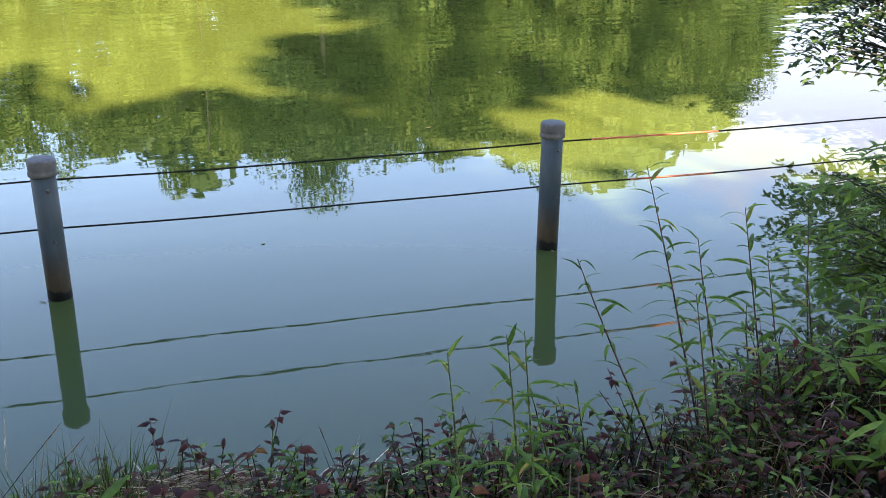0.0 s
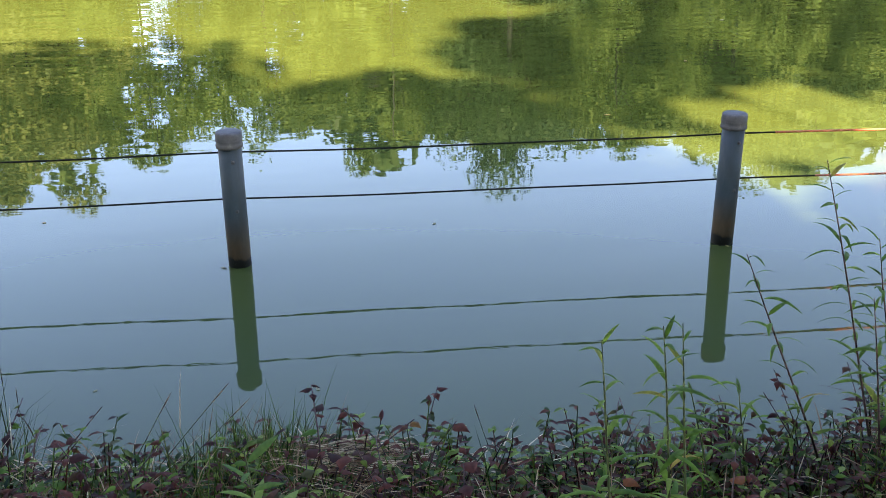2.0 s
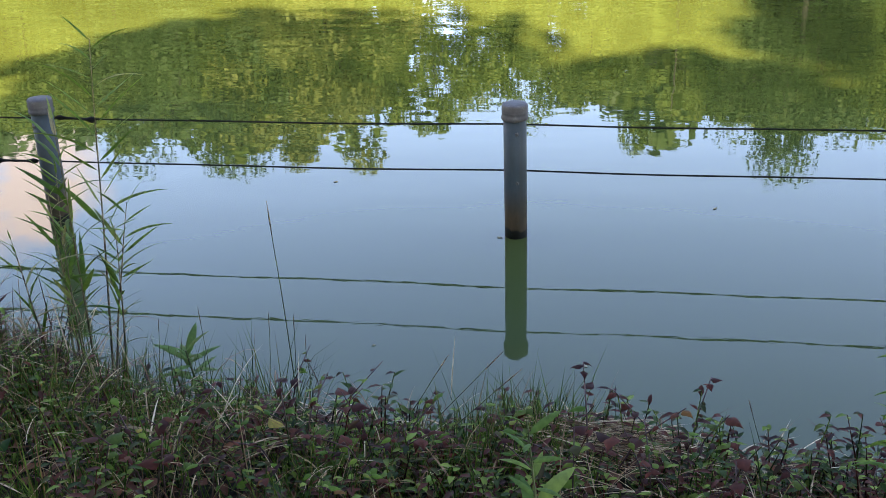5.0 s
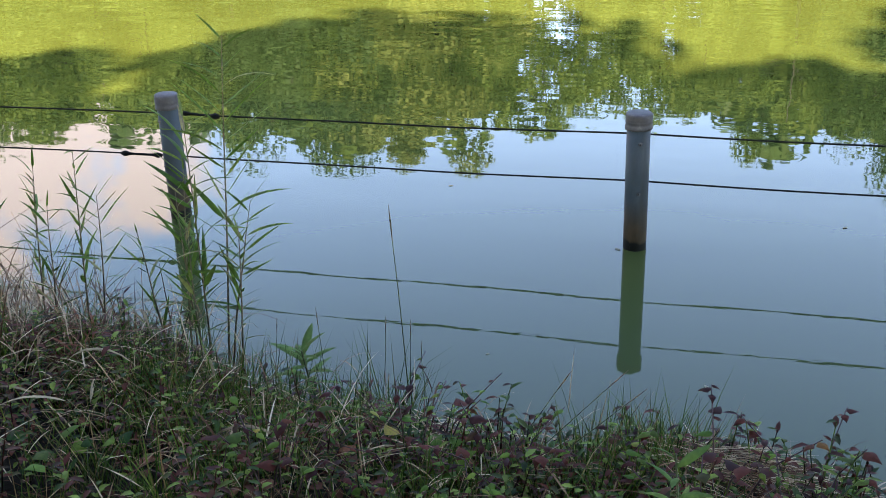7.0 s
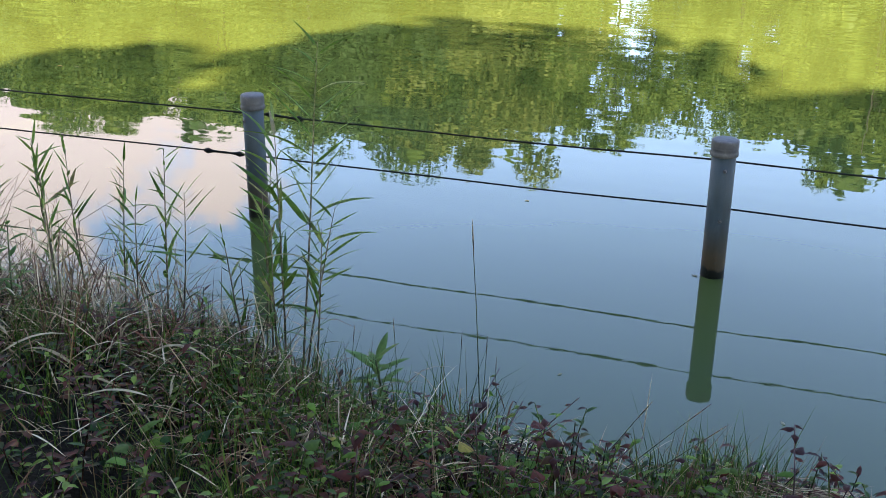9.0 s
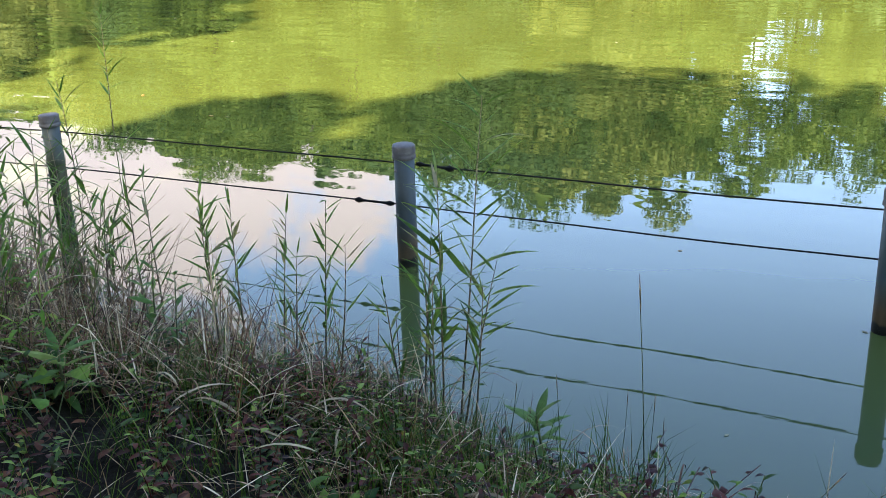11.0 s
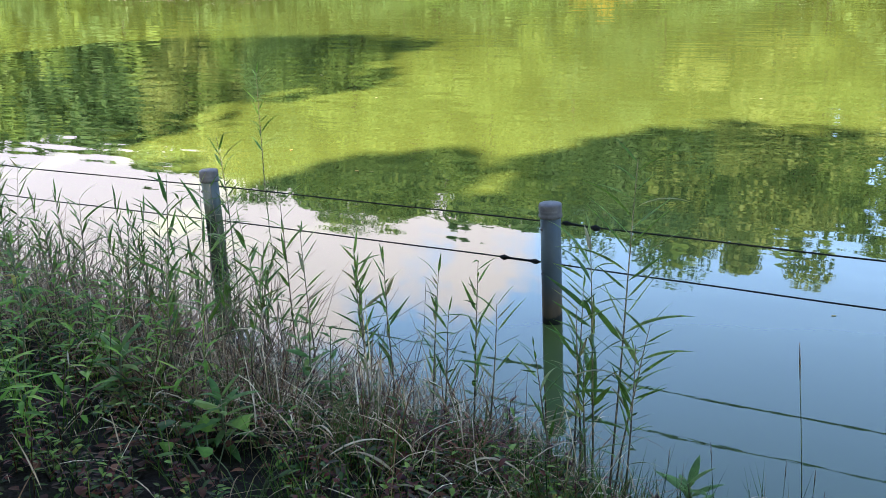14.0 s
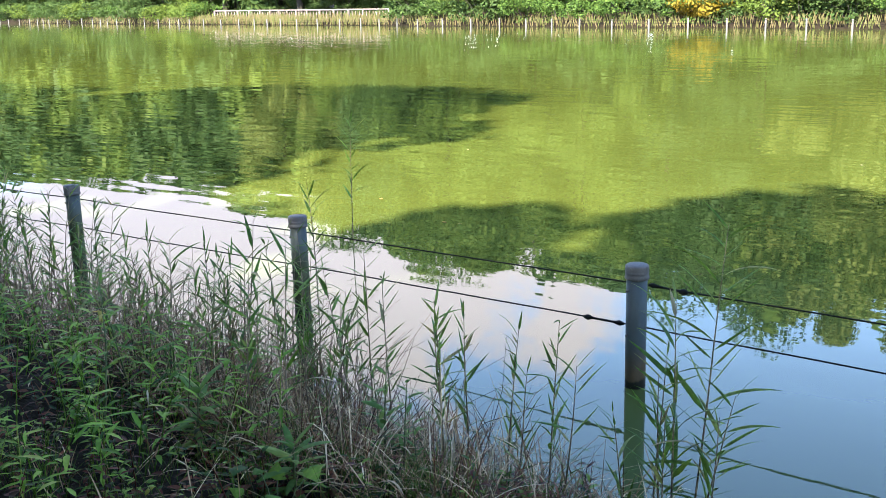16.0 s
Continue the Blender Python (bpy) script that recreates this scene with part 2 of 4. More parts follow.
WIRE.node_tree.nodes["Principled BSDF"].inputs["Specular IOR Level"].default_value = 0.12
ORANGE = plain("orange_sleeve", [(0.3, (0.62, 0.13, 0.05)), (0.7, (0.75, 0.20, 0.09))], 40.0, 0.5)
BARK = plain("bark", [(0.3, (0.018, 0.015, 0.010)), (0.7, (0.045, 0.038, 0.027))], 6.0, 0.9, 0.0, 0.8, (1, 1, 0.2))
WHITEWOOD = plain("white_weathered_wood", [(0.3, (0.17, 0.135, 0.12)), (0.7, (0.26, 0.21, 0.19))], 8.0, 0.75)
FARPOST = plain("white_post_paint", [(0.3, (0.08, 0.078, 0.07)), (0.7, (0.13, 0.125, 0.115))], 8.0, 0.6)
STEMG = plain("green_stem", [(0.3, (0.045, 0.075, 0.02)), (0.7, (0.10, 0.12, 0.04))], 30.0, 0.6)
STEMR = plain("red_brown_stem", [(0.3, (0.05, 0.022, 0.02)), (0.7, (0.11, 0.06, 0.045))], 30.0, 0.6)
REEDSTEM = plain("reed_cane", [(0.3, (0.07, 0.075, 0.03)), (0.5, (0.16, 0.12, 0.07)), (0.75, (0.10, 0.055, 0.05))], 7.0, 0.6)
GREEN = leaf_material("green_leaf", [(0.0, (0.06, 0.14, 0.02)), (0.6, (0.12, 0.23, 0.03)), (0.93, (0.2, 0.3, 0.05)), (1.0, (0.38, 0.26, 0.05))])
ROSETTE = leaf_material("bright_green_leaf", [(0.0, (0.075, 0.17, 0.04)), (0.8, (0.14, 0.24, 0.06)), (1.0, (0.24, 0.32, 0.07))])
REED = leaf_material("reed_leaf", [(0.0, (0.05, 0.115, 0.016)), (0.6, (0.095, 0.185, 0.028)), (0.88, (0.16, 0.24, 0.05)), (1.0, (0.32, 0.25, 0.13))], True, 0.25)
FARREED = leaf_material("reed_leaves_together", [(0.0, (0.045, 0.105, 0.016)), (0.6, (0.09, 0.17, 0.028)), (0.88, (0.16, 0.23, 0.05)), (1.0, (0.30, 0.23, 0.12))], False, 0.25)
PURPLE = leaf_material("purple_leaf", [(0.0, (0.034, 0.011, 0.010)), (0.3, (0.07, 0.020, 0.015)), (0.5, (0.13, 0.034, 0.022)), (0.62, (0.085, 0.040, 0.017)), (0.72, (0.035, 0.055, 0.012)), (0.88, (0.07, 0.12, 0.018)), (0.95, (0.13, 0.17, 0.025)), (1.0, (0.23, 0.034, 0.022))], True, 0.2, 0.5, 90.0, 0.09)
DARKLEAF = leaf_material("dark_green_leaf", [(0.0, (0.02, 0.06, 0.014)), (0.7, (0.045, 0.10, 0.022)), (1.0, (0.09, 0.14, 0.03))])
UNDER = leaf_material("undergrowth_leaf", [(0.0, (0.03, 0.08, 0.012)), (0.35, (0.12, 0.26, 0.03)), (0.75, (0.23, 0.41, 0.055)), (1.0, (0.34, 0.40, 0.09))], False, 0.35)
COVER = leaf_material("ground_cover_leaf", [(0.0, (0.012, 0.03, 0.006)), (0.2, (0.05, 0.11, 0.016)), (0.35, (0.03, 0.012, 0.008)), (0.6, (0.13, 0.032, 0.018)), (0.75, (0.05, 0.03, 0.014)), (0.86, (0.15, 0.25, 0.04)), (1.0, (0.24, 0.33, 0.06))], False, 0.25, 0.45, 60.0, 0.14)
GRASS = leaf_material("grass_blade", [(0.0, (0.02, 0.05, 0.006)), (0.4, (0.06, 0.13, 0.014)), (0.7, (0.13, 0.22, 0.03)), (0.82, (0.10, 0.13, 0.02)), (0.9, (0.22, 0.14, 0.06)), (1.0, (0.46, 0.34, 0.17))], False, 0.25)
STRAW = leaf_material("dry_straw", [(0.0, (0.06, 0.028, 0.014)), (0.3, (0.20, 0.10, 0.05)), (0.6, (0.42, 0.28, 0.16)), (0.85, (0.62, 0.47, 0.29)), (1.0, (0.78, 0.64, 0.42))], False, 0.15, 0.7)
CANE = leaf_material("dead_cane", [(0.0, (0.05, 0.028, 0.02)), (0.4, (0.11, 0.066, 0.045)), (0.75, (0.21, 0.145, 0.095)), (1.0, (0.46, 0.35, 0.23))], False, 0.1, 0.7)
DEADREED = leaf_material("dead_reed_leaf", [(0.0, (0.20, 0.14, 0.07)), (0.6, (0.38, 0.29, 0.17)), (1.0, (0.60, 0.50, 0.33))], True, 0.15, 0.7)
LITTER = leaf_material("dead_leaf", [(0.0, (0.05, 0.022, 0.014)), (0.6, (0.13, 0.05, 0.028)), (1.0, (0.26, 0.10, 0.05))], False, 0.1, 0.7)
FLOATER = leaf_material("floating_leaf", [(0.0, (0.25, 0.22, 0.09)), (0.5, (0.35, 0.33, 0.22)), (1.0, (0.5, 0.25, 0.05))], True, 0.1, 0.6)
SHRUB_D = leaf_material("shrub_dark_leaf", [(0.0, (0.02, 0.045, 0.015)), (0.7, (0.045, 0.085, 0.025)), (1.0, (0.08, 0.13, 0.04))], False, 0.25)
SHRUB_L = leaf_material("shrub_light_leaf", [(0.0, (0.04, 0.085, 0.018)), (0.7, (0.08, 0.145, 0.03)), (1.0, (0.13, 0.20, 0.045))], False, 0.35)
SHRUB_N = leaf_material("near_shrub_leaf", [(0.0, (0.10, 0.19, 0.025)), (0.7, (0.19, 0.31, 0.045)), (1.0, (0.27, 0.38, 0.07))], False, 0.35)
TREE_1 = leaf_material("tree_leaf_mid", [(0.0, (0.085, 0.135, 0.026)), (0.6, (0.12, 0.175, 0.034)), (1.0, (0.155, 0.205, 0.045))], False, 0.45, 0.5, 2.0)
TREE_2 = leaf_material("tree_leaf_yellowish", [(0.0, (0.15, 0.18, 0.045)), (0.6, (0.185, 0.22, 0.055)), (1.0, (0.22, 0.245, 0.07))], False, 0.45, 0.5, 2.0)
TREE_3 = leaf_material("tree_leaf_dark", [(0.0, (0.045, 0.08, 0.024)), (0.6, (0.06, 0.105, 0.03)), (1.0, (0.085, 0.13, 0.036))], False, 0.4, 0.5, 2.0)
GOLD = leaf_material("golden_leaf", [(0.0, (0.17, 0.13, 0.015)), (1.0, (0.28, 0.2, 0.025))], False, 0.35, 0.5, 4.0)
PALEREED = leaf_material("far_dry_reed", [(0.0, (0.08, 0.10, 0.025)), (0.4, (0.17, 0.13, 0.07)), (0.75, (0.10, 0.13, 0.035)), (1.0, (0.22, 0.165, 0.10))], False, 0.3)


# ---------------------------------------------------------------- geometry helpers
class Geo:
    """Collects points and faces of one mesh."""

    def __init__(self):
        self.v, self.f = [], []

    def tube(self, points, radii, seg=6, cap=True):
        points = [Vector(p) for p in points]
        base = len(self.v)
        for i, p in enumerate(points):
            d = (points[min(i + 1, len(points) - 1)] - points[max(i - 1, 0)]).normalized()
            a = d.orthogonal().normalized() if abs(d.z) < 0.99 else Vector((1, 0, 0))
            a = (Vector((1, 0, 0)) - d * d.x).normalized() if abs(d.x) < 0.9 else (Vector((0, 0, 1)) - d * d.z).normalized()
            c = d.cross(a)
            for k in range(seg):
                w = 2 * math.pi * k / seg
                self.v.append(p + (a * math.cos(w) + c * math.sin(w)) * radii[i])
        for i in range(len(points) - 1):
            for k in range(seg):
                q = base + i * seg
                self.f.append((q + k, q + (k + 1) % seg, q + seg + (k + 1) % seg, q + seg + k))
        if cap:
            self.f.append(tuple(base + k for k in reversed(range(seg))))
            self.f.append(tuple(base + (len(points) - 1) * seg + k for k in range(seg)))
        return self

    def lathe(self, profile, seg=20, centre=(0, 0)):
        base = len(self.v)
        for r, z in profile:
            for k in range(seg):
                w = 2 * math.pi * k / seg
                self.v.append(Vector((centre[0] + r * math.cos(w), centre[1] + r * math.sin(w), z)))
        for i in range(len(profile) - 1):
            for k in range(seg):
                q = base + i * seg
                self.f.append((q + k, q + (k + 1) % seg, q + seg + (k + 1) % seg, q + seg + k))
        self.f.append(tuple(base + k for k in reversed(range(seg))))
        self.f.append(tuple(base + (len(profile) - 1) * seg + k for k in range(seg)))
        return self

    def box(self, lo, hi):
        b = len(self.v)
        for z in (lo[2], hi[2]):
            self.v += [Vector((lo[0], lo[1], z)), Vector((hi[0], lo[1], z)), Vector((hi[0], hi[1], z)), Vector((lo[0], hi[1], z))]
        for q in ((3, 2, 1, 0), (4, 5, 6, 7), (0, 1, 5, 4), (1, 2, 6, 5), (2, 3, 7, 6), (3, 0, 4, 7)):
            self.f.append(tuple(b + i for i in q))
        return self

    def blade(self, root, way, length, width, droop=0.3, fold=0.25, widest=0.4, steps=4, side=None, point=0.8):
        """A leaf that leaves root along way, folded at its midrib and bending down towards its tip."""
        p, d = Vector(root), Vector(way).normalized()
        s = Vector(side) if side is not None else d.cross(Vector((0, 0, 1)))
        s = s.normalized() if s.length > 1e-4 else Vector((1, 0, 0))
        base = len(self.v)
        self.v.append(p.copy())
        for i in range(1, steps + 1):
            p = p + d * (length / steps)
            d = (d + Vector((0, 0, -droop / steps))).normalized()
            u = i / steps
            if i < steps:
                w = width * 0.5 * (math.sin(math.pi * u ** (math.log(0.5) / math.log(widest))) ** point)
                n = s.cross(d).normalized()
                self.v += [p - s * w + n * w * fold, p.copy(), p + s * w + n * w * fold]
            else:
                self.v.append(p.copy())
        a = base + 1
        self.f += [(base, a + 1, a), (base, a + 2, a + 1)]
        for i in range(steps - 2):
            q = a + 3 * i
            self.f += [(q, q + 1, q + 4, q + 3), (q + 1, q + 2, q + 5, q + 4)]
        q, tip = a + 3 * (steps - 2), len(self.v) - 1
        self.f += [(q, q + 1, tip), (q + 1, q + 2, tip)]
        return self

    def mesh(self, name, mat, smooth=True):
        me = bpy.data.meshes.new(name)
        me.from_pydata([tuple(v) for v in self.v], [], self.f)
        me.materials.append(mat)
        if smooth:
            me.polygons.foreach_set("use_smooth", [True] * len(me.polygons))
        me.update()
        return me


def link(name, data, parent=None, m=None, label=""):
    ob = new(name, data)
    if parent is not None:
        ob.parent = parent
    if m is not None:
        ob.matrix_basis = m
    return tagged(ob, label) if label else ob


def cards(centres, normals, sizes, rng, ratio=0.6):
    """Arrays of diamond leaves, four points each."""
    n = len(centres)
    t = rng.normal(size=(n, 3))
    a = np.cross(normals, t)
    a /= np.linalg.norm(a, axis=1, keepdims=True) + 1e-9
    c = np.cross(normals, a)
    s = sizes[:, None]
    lift = normals * s * 0.18
    v = np.stack([centres - a * s, centres - c * s * ratio + lift, centres + a * s, centres + c * s * ratio + lift], 1).reshape(-1, 3)
    f = np.arange(4 * n).reshape(n, 4)
    return v, f


def array_mesh(name, v, f, mat):
    me = bpy.data.meshes.new(name)
    me.from_pydata(v.tolist(), [], f.tolist())
    me.materials.append(mat)
    me.update()
    return me


# ---------------------------------------------------------------- ground and water
def near_edge(x):
    """y of the near waterline."""
    xs = [-400, -30, -15, -8, -5, -3.6, -2.6, -1.4, -0.4, 0.6, 1.4, 2.2, 3.0, 3.9, 400]
    ys = [-0.5, -0.5, -0.6, -0.88, -1.13, -1.32, -1.47, -1.68, -1.62, -1.35, -0.95, -0.6, 0.4, 1.3, 1.3]
    return float(np.interp(x, xs, ys)) + 0.07 * math.sin(x * 3.1) + 0.04 * math.sin(x * 7.3 + 1)


def far_edge(x):
    return (37.6 - 0.171 * (x + 1.9) if x < 22 else 33.5 + 2.2 * (x - 22)) + 0.35 * math.sin(x * 0.5)


def ground_z(x, y):
    a, c = y - near_edge(x), min(far_edge(x), 86) - y
    d = min(a, c, x + 135, 80 - x)
    rough = noise.noise(Vector((x * 1.7, y * 1.7, 0))) * 0.05 + noise.noise(Vector((x * 6, y * 6, 3))) * 0.018
    if d > 0:
        return -min(0.55, 0.42 * d) + rough * 0.3 - 0.01
    d = -d
    if a < c and a < 0:
        return 0.19 * (1 - math.exp(-d / 0.3)) + 0.16 * min(1, d / 3.0) + rough * min(1, d * 4)
    return 0.35 * (1 - math.exp(-d / 0.6)) + 0.5 * min(1, d / 8) + rough


def build_ground():
    xs = sorted(set([round(v, 2) for v in np.arange(-11, 4.001, 0.1)] + [-400, -250, -190, -155] + [round(v, 1) for v in np.arange(-139, -11, 1.5)]
                    + [round(v, 1) for v in np.arange(5, 90, 2.0)] + [110, 150, 240, 400]))
    ys = sorted(set([round(v, 2) for v in np.arange(-5, 0.6, 0.08)] + [-400, -250, -150, -90, -60, -40, -25, -16, -11, -8, -6.5, -5.6] + [2, 8, 15, 22, 28]
                    + [round(v, 1) for v in np.arange(31, 62, 0.75)] + [66, 72, 78, 82, 84, 86, 88, 90, 95, 110, 150, 240, 400]))
    v = [(x, y, ground_z(x, y)) for y in ys for x in xs]
    n = len(xs)
    f = [(j * n + i, j * n + i + 1, (j + 1) * n + i + 1, (j + 1) * n + i) for j in range(len(ys) - 1) for i in range(n - 1)]
    me = bpy.data.meshes.new("ground")
    me.from_pydata(v, [], f)
    me.materials.append(SOIL)
    me.polygons.foreach_set("use_smooth", [True] * len(me.polygons))
    tagged(new("ground", me), "dark earth banks round the pond with soil and litter", "ground", kind="structure")


build_ground()
g = Geo()
g.v += [Vector(p) for p in ((-138, -2.5, 0.006), (83, -2.5, 0.006), (83, 90, 0.006), (-138, 90, 0.006))]
g.f.append((0, 1, 2, 3))
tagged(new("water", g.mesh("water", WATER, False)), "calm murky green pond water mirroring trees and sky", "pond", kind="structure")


# ---------------------------------------------------------------- fence in the water
def make_post(paint, label):
    root = new("fence_post")
    link("pipe", Geo().lathe([(0.0455, -0.55), (0.0455, 0.10), (0.0452, 0.3), (0.0452, 0.515)], 24).mesh("pipe", paint), root)
    cap = Geo().lathe([(0.0475, 0.494), (0.0522, 0.496), (0.0530, 0.508), (0.0512, 0.511), (0.0500, 0.516), (0.0503, 0.520), (0.0517, 0.523), (0.0517, 0.527), (0.0505, 0.5295), (0.0512, 0.533),
                       (0.0512, 0.548), (0.0500, 0.5545), (0.046, 0.558), (0.03, 0.5605), (0.005, 0.5615)], 28)
    link("cap", cap.mesh("cap", CAP), root, label="weathered grey-brown ribbed cap")
    bolt = Geo().tube([(0, 0.0, 0), (0, -0.006, 0), (0, -0.0075, 0)], [0.0056, 0.0056, 0.0038], 6).tube([(0, 0, 0), (0, -0.0015, 0)], [0.008, 0.008], 10).mesh("bolt", STEEL)
    for z in (0.445, 0.245):
        link("bolt", bolt, root, Matrix.Translation((-0.004, -0.0450, z)), "small dark steel bolt head")
    return tagged(root, label, "fence post", "posts of the pond fence")


def post_pose(k):
    """A post stands every two metres; the row bends a little towards the bank in the west."""
    lean = {0: 0.9, -2: -0.3, -4: 0.0, -6: -1.5, -8: -1.2}.get(k, 0.4)
    shift = {0: 0.004, -2: 0.012, -4: 0.018}.get(k, 0.0)
    return pose(k + shift, 0 if k > -6 else -0.04 * (abs(k) - 5), 0, 0, lean, 20 if k > -4 else -25)


post = make_post(POST, "grey-blue round post with ribbed cap and rusty foot standing in water")
green_post = make_post(POST_ALGAE, "round post green with algae and stained brown among the reeds")
post.matrix_basis, green_post.matrix_basis = post_pose(0), post_pose(-6)
for k in (-16, -14, -12, -10, -8, -4, -2, 2, 4, 6, 8):
    copy_thing(post if k > -6 else green_post, post_pose(k))


# the wires are clipped to the far side of the posts
def wire_line(z, sag, dy, x0=-16, x1=8):
    pts = []
    for i in range(int((x1 - x0) * 5) + 1):
        x = x0 + i / 5
        u = (x % 2) / 2
        pts.append((x, dy - 0.04 * max(0, abs(min(x, -5)) - 5), z - 4 * sag * u * (1 - u) + 0.0015 * math.sin(x * 5.3)))
    return pts


for z, sag, dy, a, c in ((0.464, 0.006, 0.032, 0.2, 0.83), (0.267, 0.006, 0.049, 0.32, 0.9)):
    root = new("fence_wire")
    pts = wire_line(z, sag, dy)
    link("cable", Geo().tube(pts, [0.0037] * len(pts), 6).mesh("cable", WIRE), root)
    pts = [p for p in wire_line(z, sag, dy) if a - 0.001 < p[0] < c + 0.1]
    link("sleeve", Geo().tube(pts, [0.0046] * len(pts), 8).mesh("sleeve", ORANGE), root, label="faded orange plastic sleeve")
    if z < 0.4:
        pts = [(-4.27 + 0.02 * i, dy, z - 0.003) for i in range(11)]
        link("splice", Geo().tube(pts, [0.007, 0.014, 0.007, 0.0055, 0.0055, 0.006, 0.0055, 0.0055, 0.007, 0.013, 0.007], 8).mesh("splice", WIRE), root, label="taped wire splice with two clamps")
    else:
        pts = [(-3.94 + 0.02 * i, dy, z + 0.002 - 0.001 * i) for i in range(10)]
        link("splice", Geo().tube(pts, [0.006, 0.012, 0.007, 0.0055, 0.005, 0.005, 0.0055, 0.007, 0.015, 0.008], 8).mesh("splice", WIRE), root, label="taped wire splice with a clamp")
    tagged(root, "thin black plastic-coated wire strung through the posts, part orange", "fence wire", "wires of the pond fence")


# ---------------------------------------------------------------- trees
def clump_points(cz, r, rz, n, rng, clumps=34, spread=0.36, low=-0.75, loose=1.0, broad=0.0):
    """Leaf places and facings for an uneven crown of clumps."""
    cs = []
    while len(cs) < clumps:
        p = rng.normal(size=3)
        p /= np.linalg.norm(p)
        p *= rng.uniform(0.35, 0.92) ** 0.6
        if p[2] > low:
            w = 1 + broad * max(0.0, p[2]) ** 2
            cs.append(p * (w, w, 1))
    cs = np.array(cs)
    size = rng.uniform(0.6, 1.25, clumps) * spread
    k = rng.integers(0, clumps, n)
    q = rng.normal(size=(n, 3))
    q /= np.linalg.norm(q, axis=1, keepdims=True)
    rad = rng.uniform(0.25, 1.0, n) ** 0.5
    rad[::4] *= loose
    pts = cs[k] + q * (rad * size[k])[:, None] * np.array([1, 1, 0.4 + 0.4 * min(1.0, r / rz)])
    nrm = q * 0.8 + rng.normal(size=(n, 3)) * 0.3 + np.array([0, 0, 0.35])
    nrm /= np.linalg.norm(nrm, axis=1, keepdims=True)
    return pts * np.array([r, r, rz]) + np.array([0, 0, cz]), nrm, cs * np.array([r, r, rz]) + np.array([0, 0, cz])


def make_tree(name, height, r, bottom, leaf, n, mat, seed, label, group, trunk=0.18, clumps=34, spread=0.36, loose=1.0):
    rng = np.random.default_rng(seed)
    cz, rz = (height + bottom) / 2, (height - bottom) / 2
    pts, nrm, cs = clump_points(cz, r, rz, n, rng, clumps, spread, -0.75, loose, 0.5 if name == "broadleaf_tree" else 0.0)
    root = new(name)
    top = height * 0.86
    bend = rng.normal(size=2) * r * 0.06
    line = [(bend[0] * math.sin(u * 3), bend[1] * math.sin(u * 2.4), top * u - 0.3 * (u == 0)) for u in (0, 0.04, 0.15, 0.35, 0.6, 0.8, 1)]
    g = Geo().tube(line, [trunk * 1.5, trunk * 1.15, trunk, trunk * 0.85, trunk * 0.55, trunk * 0.3, 0.02], 8)
    for c in cs[:14]:
        c = Vector(c)
        u = max(0.12, min(0.85, (c.z - r * 0.45) / top))
        s = Vector((bend[0] * math.sin(u * 3), bend[1] * math.sin(u * 2.4), top * u))
        mid = s.lerp(c, 0.5) + Vector((0, 0, -0.06 * r))
        g.tube([s, mid, c], [trunk * 0.4 * (1.1 - u), trunk * 0.22, 0.015], 5)
    link("trunk", g.mesh("trunk", BARK), root, label="brown bark trunk and limbs")
    v, f = cards(pts, nrm, leaf * rng.uniform(0.6, 1.3, n), rng, 0.8)
    link("crown", array_mesh("crown", v, f, mat), root)
    return tagged(root, label, "tree", group)


FARTREES = [
    make_tree("broadleaf_tree", 14.0, 4.4, 0.6, 0.098, 27000, TREE_1, 11, "tall mid-green broadleaf tree behind the far bank", "trees along the far bank", 0.18, 46, 0.30),
    make_tree("broadleaf_tree", 14.0, 4.0, 1.0, 0.098, 25500, TREE_2, 12, "tall yellow-green broadleaf tree behind the far bank", "trees along the far bank", 0.16, 52, 0.27),
    make_tree("broadleaf_tree", 14.0, 4.8, 0.4, 0.10, 27000, TREE_3, 13, "tall dark green broadleaf tree behind the far bank", "trees along the far bank", 0.22, 40, 0.33),
    make_tree("broadleaf_tree", 14.0, 3.4, 0.8, 0.095, 21500, TREE_1, 14, "slim mid-green broadleaf tree behind the far bank", "trees along the far bank", 0.14, 50, 0.27),
    make_tree("broadleaf_tree", 14.0, 4.6, 0.6, 0.40, 2600, TREE_3, 15, "dark green tree standing deeper in the far wood", "trees in the far wood", 0.2, 34, 0.36),
    make_tree("broadleaf_tree", 14.0, 4.4, 0.8, 0.40, 2500, TREE_1, 16, "mid-green tree standing deeper in the far wood", "trees in the far wood", 0.18, 34, 0.36),
]
SKY_AZ = [-75, -61, -53, -47, -42, -40, -34, -30, -25, -20, -17, -13, -10, -6, -3, 0, 6, 10, 16, 20, 24.5, 26.5, 28, 30, 32, 34, 37]
SKY_EL = [8.0, 8.6, 9.3, 11.2, 12.5, 14.4, 16.0, 15.2, 16.3, 17.6, 17.8, 17.2, 15.6, 15.5, 15.8, 17.5, 16.3, 16.2, 16.3, 16.6, 17.0, 16.2, 13.6, 11.0, 9.4, 8.2, 6.6]
rng = np.random.default_rng(5)
used = [0] * 6
spots = []
